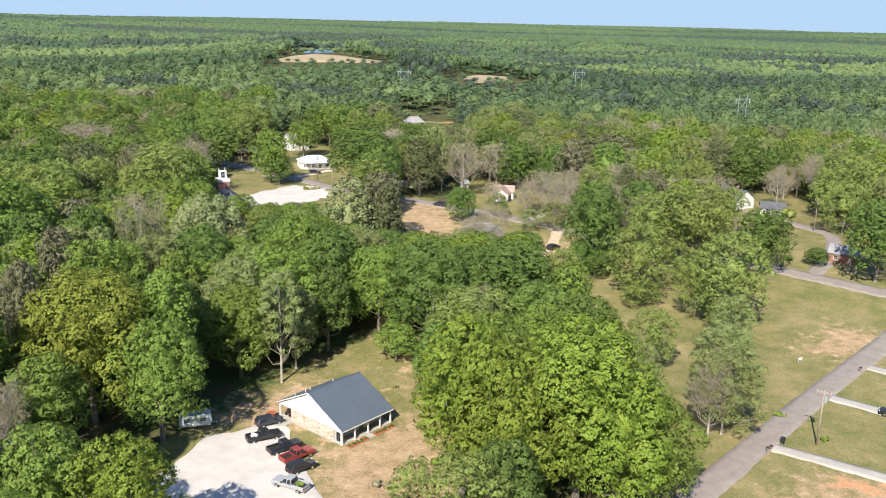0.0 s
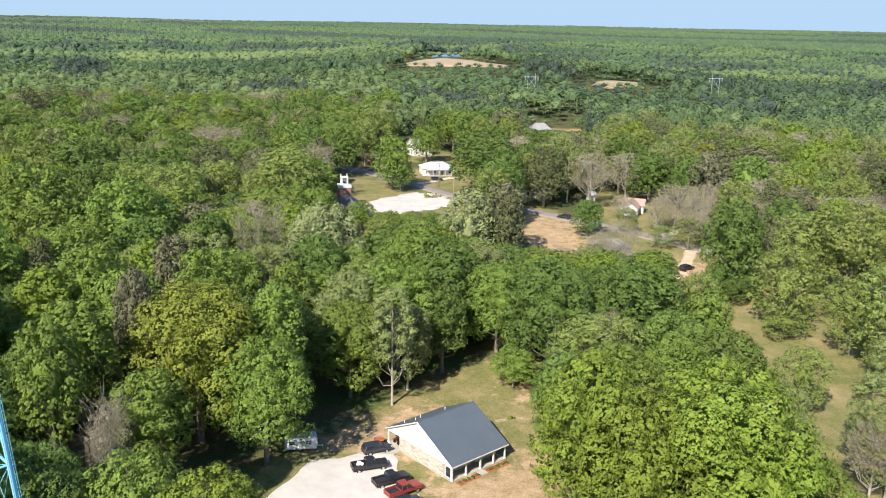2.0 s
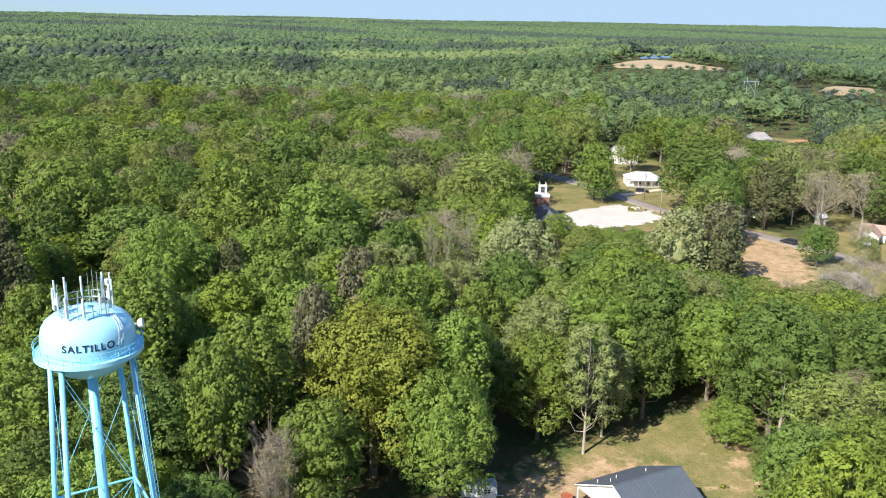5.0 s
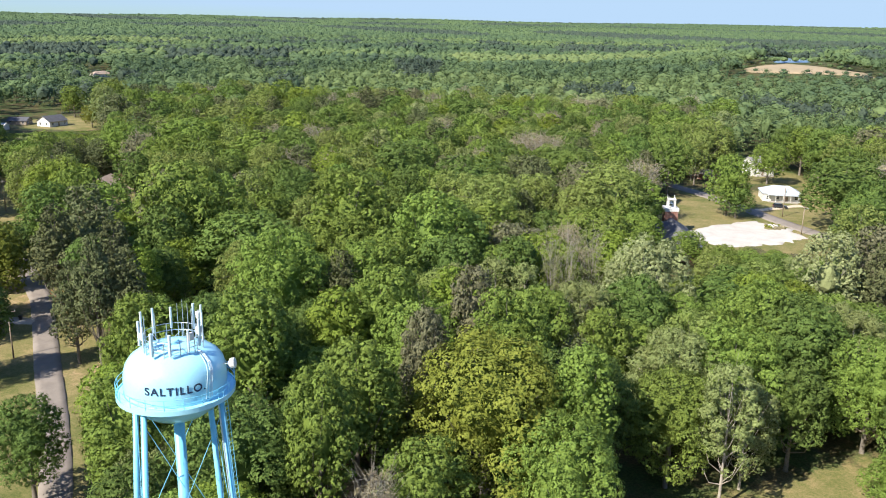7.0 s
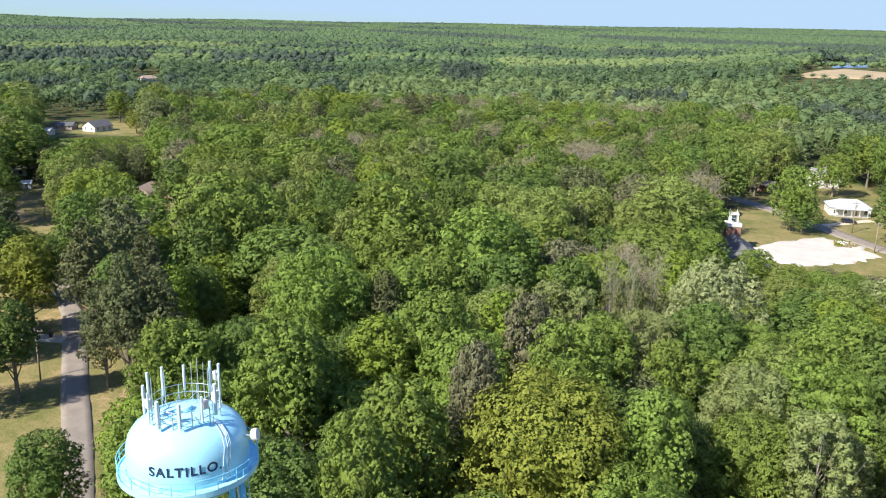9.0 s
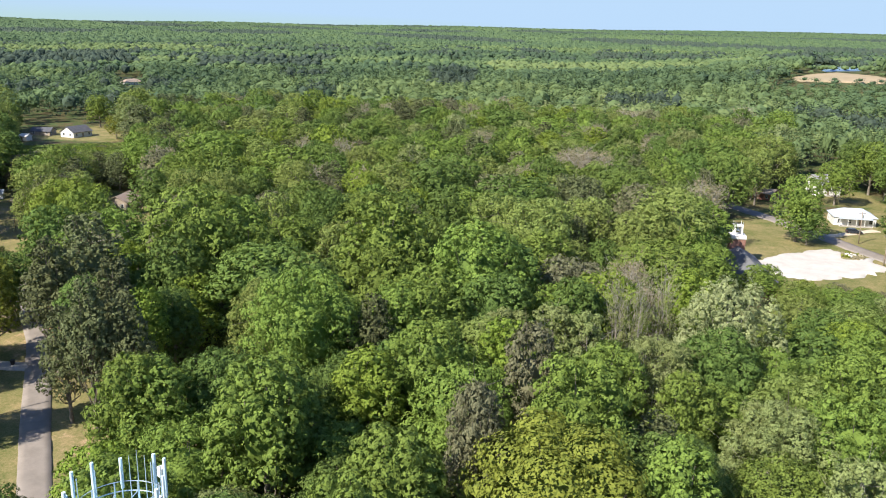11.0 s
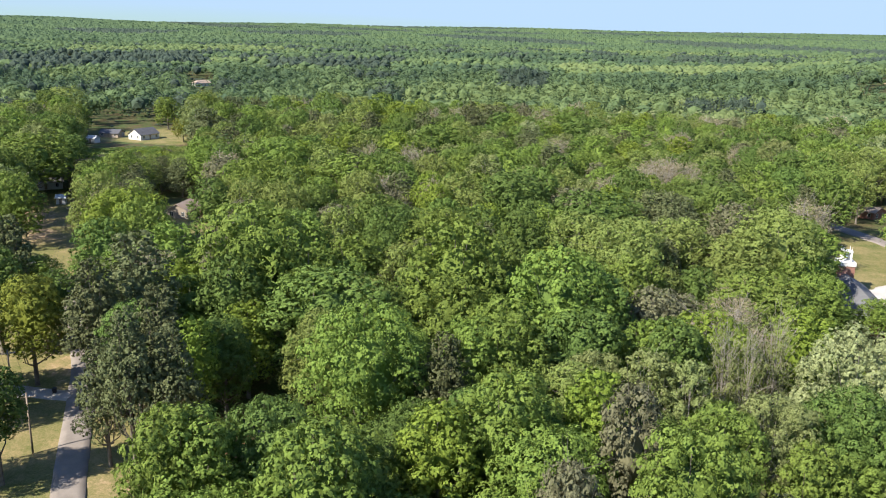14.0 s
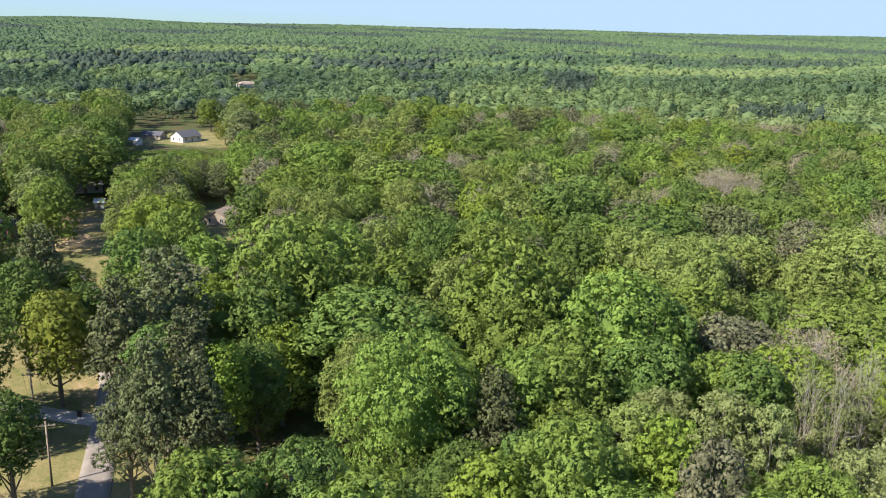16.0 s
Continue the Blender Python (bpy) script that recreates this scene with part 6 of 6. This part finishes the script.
home(113.5, 231, -30, 7.5, 6, 2.7, 1.7, BRICK, SHINGLE, "low brick house with a grey roof under trees")
home(-409.5, 318, 96, 11.5, 9, 2.7, 2.6, WHITE, DARK_SHINGLE, "white house with a dark slate-grey roof")
home(-428, 312, 30, 10, 7, 2.1, 1.6, TAN_WALL, DARK_SHINGLE, "long dark-roofed house beside a lawn")
home(-415, 293.5, 20, 5.2, 4, 2.3, 1.0, WHITE, WHITE, "small white shed beside a lawn", name="shed")
home(-303.2, 213.5, 45, 2.8, 2.4, 2.2, 0.8, WHITE, PALE_ROOF, "small pale garden shed on a dry lawn", name="shed")
home(-258.5, 229, 118, 10, 7.5, 2.5, 2.0, TAN_WALL, TAN_ROOF, "tan house with a brown gabled roof")
home(-250.5, 238, 28, 8, 7, 2.6, 1.8, TAN_WALL, TAN_ROOF, "brown-roofed wing of a house among trees")
home(-292, 176, 30, 15, 9, 2.8, 2.0, BRICK, DARK_SHINGLE, "brick house with a dark shingle roof")
home(-331, 221, 66, 15, 6, 2.6, 1.0, SIDING, SHINGLE, "long white mobile home under pines")
home(-713, 590, 81, 17, 10, 3.2, 2.6, WHITE, TAN_ROOF, "distant white house with a tan roof", hip=True)
home(-19, 510, 12, 12.5, 10, 3.2, 3.4, BRICK, SHINGLE, "distant house with a steep grey roof", hip=True)
home(-125, 146, 35, 5.5, 4, 2.3, 1.3, TAN_WALL, DARK_SHINGLE, "small dark-roofed shed in a shaded clearing", name="shed")
home(-12, 322, -20, 9, 7, 2.8, 1.8, WHITE, DARK_SHINGLE, "white house behind dark pines")


def church():
    az = -64.0
    base = float(terrain(-76, 289)) - 0.4
    c = thing("church", pose(-76.5, 287.5, base, 0, 0, az), "brick church with a grey roof and a white open belfry", "church")
    tower = part("bell_tower", box(bmesh.new(), -1.95, -1.95, -0.5, 1.95, 1.95, 7.3, 0.02), BRICK, c)
    part("cornice", box(bmesh.new(), -2.12, -2.12, 7.3, 2.12, 2.12, 8.3, 0.06), WHITE, tower)
    for sx in (-1, 1):
        for sy in (-1, 1):
            part("belfry_post", box(bmesh.new(), sx * 0.95 - 0.22, sy * 0.95 - 0.22, 8.3, sx * 0.95 + 0.22, sy * 0.95 + 0.22, 10.6, 0.02), WHITE, c)
    cap = bmesh.new()
    box(cap, -1.25, -1.25, 10.6, 1.25, 1.25, 10.9, 0.04)
    part("belfry_cap", cap, WHITE, c)
    for sx in (-1, 1):
        for sy in (-1, 1):
            part("finial", rod(bmesh.new(), (sx * 1.0, sy * 1.0, 10.9), (sx * 1.0, sy * 1.0, 11.9), 0.12, 0.03, 8), WHITE, c)
    part("bell", lathe(bmesh.new(), [(0, 10.2), (0.25, 10.15), (0.35, 9.7), (0.55, 9.4), (0.6, 9.35), (0, 9.35)], 20), GALV, c)
    nave = bmesh.new()
    prism(nave, [(-4.4, -0.6), (4.4, -0.6), (4.4, 2.7), (0, 5.3), (-4.4, 2.7)], 31, Matrix.Translation((1.6, 0, 0)) @ Matrix.Rotation(radians(90), 4, "Z") @ Matrix.Scale(-1, 4, (0, 1, 0)))
    wall = part("wall", nave, BRICK, c)
    for s in (-1, 1):
        bm = bmesh.new()
        lo = [(1.3, s * 4.8, 2.48), (33.2, s * 4.8, 2.48), (33.2, 0, 5.35), (1.3, 0, 5.35)]
        a = [bm.verts.new(p) for p in lo]
        b = [bm.verts.new((p[0], p[1], p[2] + 0.18)) for p in lo]
        bm.faces.new(a), bm.faces.new(b[::-1])
        for i in range(4):
            bm.faces.new((a[i - 1], a[i], b[i], b[i - 1]))
        bmesh.ops.recalc_face_normals(bm, faces=bm.faces)
        part("roof", bm, SLATE, c)
        for k in range(7):
            window(wall, Matrix.Translation((5 + k * 4.2, s * 4.42, 1.4)) @ Matrix.Rotation(0 if s < 0 else math.pi, 4, "Z"), 0.9, 1.6)
    door = part("door", box(bmesh.new(), -2.16, -0.8, 0.1, -2.08, 0.8, 2.6), WHITE, c)
    part("door_handle", rod(bmesh.new(), (-2.24, 0.1, 1.1), (-2.14, 0.1, 1.1), 0.04), CHROME, door)


church()
home(-53, 259, -45, 8, 5.5, 2.4, 1.4, BRICK, SHINGLE, "low brick hall with a grey roof near the church")


# ---- roadside things ----
PYLONS = [(-30, 610, 10), (98, 640, 10), (160, 462, 20)]


def utility_pole(x, y, h, az, transformer=False, lamp=False):
    t = thing("utility_pole", pose(x, y, float(terrain(x, y)), 0, 0, az), "weathered wooden utility pole with a crossarm", "utility pole", "utility poles")
    part("pole", rod(bmesh.new(), (0, 0, -0.5), (0, 0, h), 0.16, 0.11, 10), WOOD, t, smooth=True)
    arm = part("crossarm", box(bmesh.new(), -1.2, -0.06, h - 0.7, 1.2, 0.06, h - 0.57, 0.01), WOOD, t)
    for k in (-1.05, -0.4, 0.4, 1.05):
        part("insulator", rod(bmesh.new(), (k, 0, h - 0.57), (k, 0, h - 0.36), 0.05, 0.03), WHITE, arm)
    if transformer:
        part("transformer", rod(bmesh.new(), (0.3, 0, h - 2.1), (0.3, 0, h - 1.15), 0.26, sides=14), GALV, t)
    if lamp:
        part("lamp_arm", rod(bmesh.new(), (0, 0, h - 1.2), (1.3, 0, h - 0.9), 0.035), GALV, t)
        part("lamp", box(bmesh.new(), 1.1, -0.12, h - 1.05, 1.6, 0.12, h - 0.88, 0.03), GALV, t)
    return t


def pylon(x, y, h, az):
    """A tall pale power pylon: two masts, a crossarm and its braces."""
    t = thing("power_pylon", pose(x, y, float(terrain(x, y)), 0, 0, az), "tall pale steel power pylon rising above the woods", "pylon", "power pylons")
    for k in (-2.6, 2.6):
        part("mast", rod(bmesh.new(), (k, 0, -0.5), (k, 0, h), 0.16, 0.11, 8), GALV, t)
        part("insulator", rod(bmesh.new(), (k * 1.7, 0, h - 4.6), (k * 1.7, 0, h - 2.6), 0.12), WHITE, t)
    part("crossarm", box(bmesh.new(), -5.2, -0.15, h - 2.5, 5.2, 0.15, h - 2.2, 0.03), GALV, t)
    for k in (-1, 1):
        part("brace", rod(bmesh.new(), (-2.6 * k, 0, h - 9), (2.6 * k, 0, h - 2.6), 0.08, sides=6), GALV, t)


for px, py, pa in PYLONS:
    pylon(px, py, 28, pa)
for px, py, ph, pa, tr, lp in ((63, 128, 10, -35, True, False), (-149.8, 121.2, 9.5, 55, False, False), (-167.5, 127.5, 9.5, 55, False, False), (-184, 142.5, 10, 60, True, True), (-254.4, 189.1, 10, 60, False, False),
                               (119.3, 265.2, 11, 20, True, False), (94.8, 226.9, 10, 40, False, False), (-50.6, 331.5, 10, 45, True, False), (-41.5, 308.2, 9, 45, False, True)):
    utility_pole(px, py, ph, pa, tr, lp)

for n_line, (a, b) in enumerate((((-149.8, 121.2), (-167.5, 127.5)), ((-167.5, 127.5), (-184, 142.5)), ((-184, 142.5), (-254.4, 189.1)), ((119.3, 265.2), (94.8, 226.9)))):
    bm = bmesh.new()
    for off in (-1.0, 0.4, 1.0):
        d = (Vector((*b, 0)) - Vector((*a, 0))).normalized()
        s = Vector((-d.y, d.x, 0)) * off
        p = [Vector((a[0] + (b[0] - a[0]) * k / 8, a[1] + (b[1] - a[1]) * k / 8, 0)) + s for k in range(9)]
        za, zb = float(terrain(*a)) + 9.2, float(terrain(*b)) + 9.2
        for k, q in enumerate(p):
            q.z = za + (zb - za) * k / 8 - 1.2 * (1 - (k / 4 - 1) ** 2)
        tube(bm, p, [0.022] * 9, 4)
    tagged(part("power_line", bm, BLACK, None, "sagging black power lines between two poles"), category="power line")

ribbon("driveway", [(53.4, 127.8), (62, 122.2), (69.5, 117.3), (84, 108), (110, 92)], 3.1, CONCRETE, "pale concrete driveway beside an earth bank", "driveway", lift=0.03)
ribbon("driveway", [(71.8, 148), (81.5, 140.3), (95, 130), (120, 112)], 3.1, CONCRETE, "pale concrete driveway with a parked car", "driveway", lift=0.03)
ribbon("driveway", [(86.2, 163), (96, 155), (115, 140)], 3.1, CONCRETE, "pale concrete driveway off the lane", "driveway", lift=0.03)
ribbon("driveway", [(-163, 135), (-170, 131.5), (-178, 128), (-190, 124)], 3.6, CONCRETE, "concrete driveway off the west road", "driveway", lift=0.03)
ribbon("driveway", [(24, 268), (32, 275), (41, 287), (48, 300)], 3.2, CONCRETE, "pale concrete driveway among bare trees", "driveway", lift=0.03)
ribbon("driveway", [(36, 258), (33, 246), (31, 238), (25, 234)], 3.4, surface("bare_earth_drive", (0.42, 0.30, 0.19), (0.58, 0.44, 0.30), 0.5, 12, 0.95), "bare earth drive with a parked car", "driveway", lift=0.03, ragged=0.4)
ribbon("driveway", [(-63, 333), (-57, 340), (-52, 348), (-48, 354)], 3.6, surface("pale_earth_drive", (0.50, 0.40, 0.28), (0.64, 0.53, 0.40), 0.5, 12, 0.95), "pale earth drive before a white house", "driveway", lift=0.03, ragged=0.4)
ribbon("driveway", [(-100, 101), (-92, 105), (-84, 104)], 3.4, surface("dirt_track", (0.36, 0.26, 0.18), (0.50, 0.38, 0.27), 0.5, 12, 0.95), "dirt track that leaves the west road", "driveway", lift=0.03, ragged=0.4)


def yard_sign(x, y, az):
    t = thing("yard_sign", pose(x, y, float(terrain(x, y)), 0, 0, az), "white board sign on two posts in a grass field", "sign")
    part("board", box(bmesh.new(), -0.45, -0.03, 0.4, 0.45, 0.03, 1.0, 0.01), WHITE, t)
    for sx in (-0.36, 0.36):
        part("post", box(bmesh.new(), sx - 0.03, 0.03, -0.3, sx + 0.03, 0.09, 1.03, 0.01), WHITE, t)


yard_sign(74.7, 164, 20)


def mailbox(x, y, az):
    t = thing("mailbox", pose(x, y, float(terrain(x, y)), 0, 0, az), "dark roadside mailbox on a wooden post", "mailbox", "mailboxes")
    part("post", box(bmesh.new(), -0.06, -0.06, -0.2, 0.06, 0.06, 1.05), WOOD, t)
    bm = bmesh.new()
    prism(bm, [(-0.13, 1.05), (0.13, 1.05), (0.13, 1.22), (0.09, 1.3), (0, 1.34), (-0.09, 1.3), (-0.13, 1.22)], 0.5, Matrix.Translation((0, -0.25, 0)))
    part("box", bm, BLACK, t)
    part("flag", box(bmesh.new(), 0.13, -0.1, 1.2, 0.15, 0.05, 1.4), LAMP_RED, t)


for mx, my in ((53.4, 124.4), (54.2, 125.0), (84.7, 158.8)):
    mailbox(mx, my, 45)


def wheelie_bin(x, y, az, mat, label):
    t = thing("waste_bin", pose(x, y, float(terrain(x, y)), 0, 0, az), label, "waste bin")
    bm = bmesh.new()
    bmesh.ops.create_cone(bm, cap_ends=True, segments=4, radius1=0.34, radius2=0.45, depth=0.95, matrix=Matrix.Translation((0, 0, 0.53)) @ Matrix.Rotation(radians(45), 4, "Z"))
    part("body", bm, mat, t)
    part("lid", box(bmesh.new(), -0.36, -0.36, 1.0, 0.38, 0.36, 1.08, 0.03), mat, t)
    for s in (-1, 1):
        part("wheel", rod(bmesh.new(), (-0.28, s * 0.3, 0.12), (-0.28, s * 0.38, 0.12), 0.12, sides=12), RUBBER, t)


wheelie_bin(57.4, 128.2, 40, BLACK, "dark waste bin beside a concrete driveway")
wheelie_bin(-166.2, 133.8, 40, BLACK, "dark waste bin beside the west road")
def planting_island(x, y):
    """A rough mound with stones, left standing in the gravel."""
    rnd = random.Random(8)
    bm = lathe(bmesh.new(), [(0, 0.95), (1.2, 0.9), (2.4, 0.72), (3.4, 0.5), (4.1, 0.1), (4.2, -0.3)], 22)
    for v in bm.verts:
        k = 1 + 0.14 * math.sin(3 * math.atan2(v.co.y, v.co.x)) + rnd.uniform(-0.05, 0.05)
        v.co = Vector((v.co.x * k * 0.8, v.co.y * k * 1.1, v.co.z + rnd.uniform(-0.08, 0.08)))
    base = float(terrain(x, y))
    tagged(part("planting_bed", bm, surface("weedy_soil", (0.10, 0.105, 0.045), (0.27, 0.22, 0.12), 0.8, 14, 0.95, bump=0.6, depth=0.05), None, "low weedy mound in the white gravel lot", pose(x, y, base, 0, 0, -20), smooth=True), category="planting bed")
    stone_grey = surface("field_stone", (0.40, 0.38, 0.35), (0.62, 0.59, 0.55), 1.5, 10, 0.9, bump=0.5, depth=0.04)
    for k in range(5):
        a, r, s = k * 1.4 + 0.4, rnd.uniform(0.5, 2.0), rnd.uniform(0.35, 0.75)
        bm = bmesh.new()
        bmesh.ops.create_icosphere(bm, subdivisions=2, radius=s)
        for v in bm.verts:
            v.co *= 1 + 0.22 * math.sin(v.co.x * 5 + k) * math.cos(v.co.y * 6 + 2 * k)
            v.co.z *= 0.75
        tagged(part("boulder", bm, stone_grey, None, "pale grey boulder on a weedy mound", pose(x + r * math.cos(a), y + r * math.sin(a), base + 0.85), smooth=True), category="boulder")
    for k in range(6):
        a = k * 1.05
        bush((x + 2.2 * math.cos(a), y + 2.8 * math.sin(a)), rnd.uniform(0.7, 1.2), 1.5, "scrubby olive shrub on a weedy mound", rnd.choice("ydg"))


planting_island(-50, 311.5)
st_at = (-3.2, 161.0)
bm = lathe(bmesh.new(), [(0, 1.5), (0.42, 1.48), (0.46, 1.0), (0.5, 0.4), (0.7, -0.1)], 14)
for v in bm.verts:
    v.co.x += 0.05 * math.sin(v.co.z * 7 + v.co.y * 9)
tagged(part("tree_stump", bm, BARK, None, "grey weathered stump on bare red earth", pose(*st_at, float(terrain(*st_at))), smooth=True), category="stump")
for bx, by, br, bh, code in ((-9, 112, 1.2, 1.0, "g"), (-6.5, 111, 0.9, 0.8, "d"), (-8.5, 147, 0.5, 0.7, "y"), (-2.5, 137, 0.8, 0.8, "b"), (-1.5, 128, 1.2, 1.4, "l"), (-0.5, 118, 1.3, 1.6, "b"),
                              (-12, 104, 0.7, 0.6, "y"), (108, 281, 2.5, 2.6, "b"), (119, 284, 3, 3, "l"), (98, 232, 1.8, 1.8, "d"), (65, 129.5, 0.9, 0.8, "b"), (61, 138, 1.0, 0.9, "b"), (-170, 148, 1.6, 1.5, "l"), (24, 233, 2.0, 2.2, "o")):
    bush((bx, by), br, bh, "low green shrub growing on grass", code)
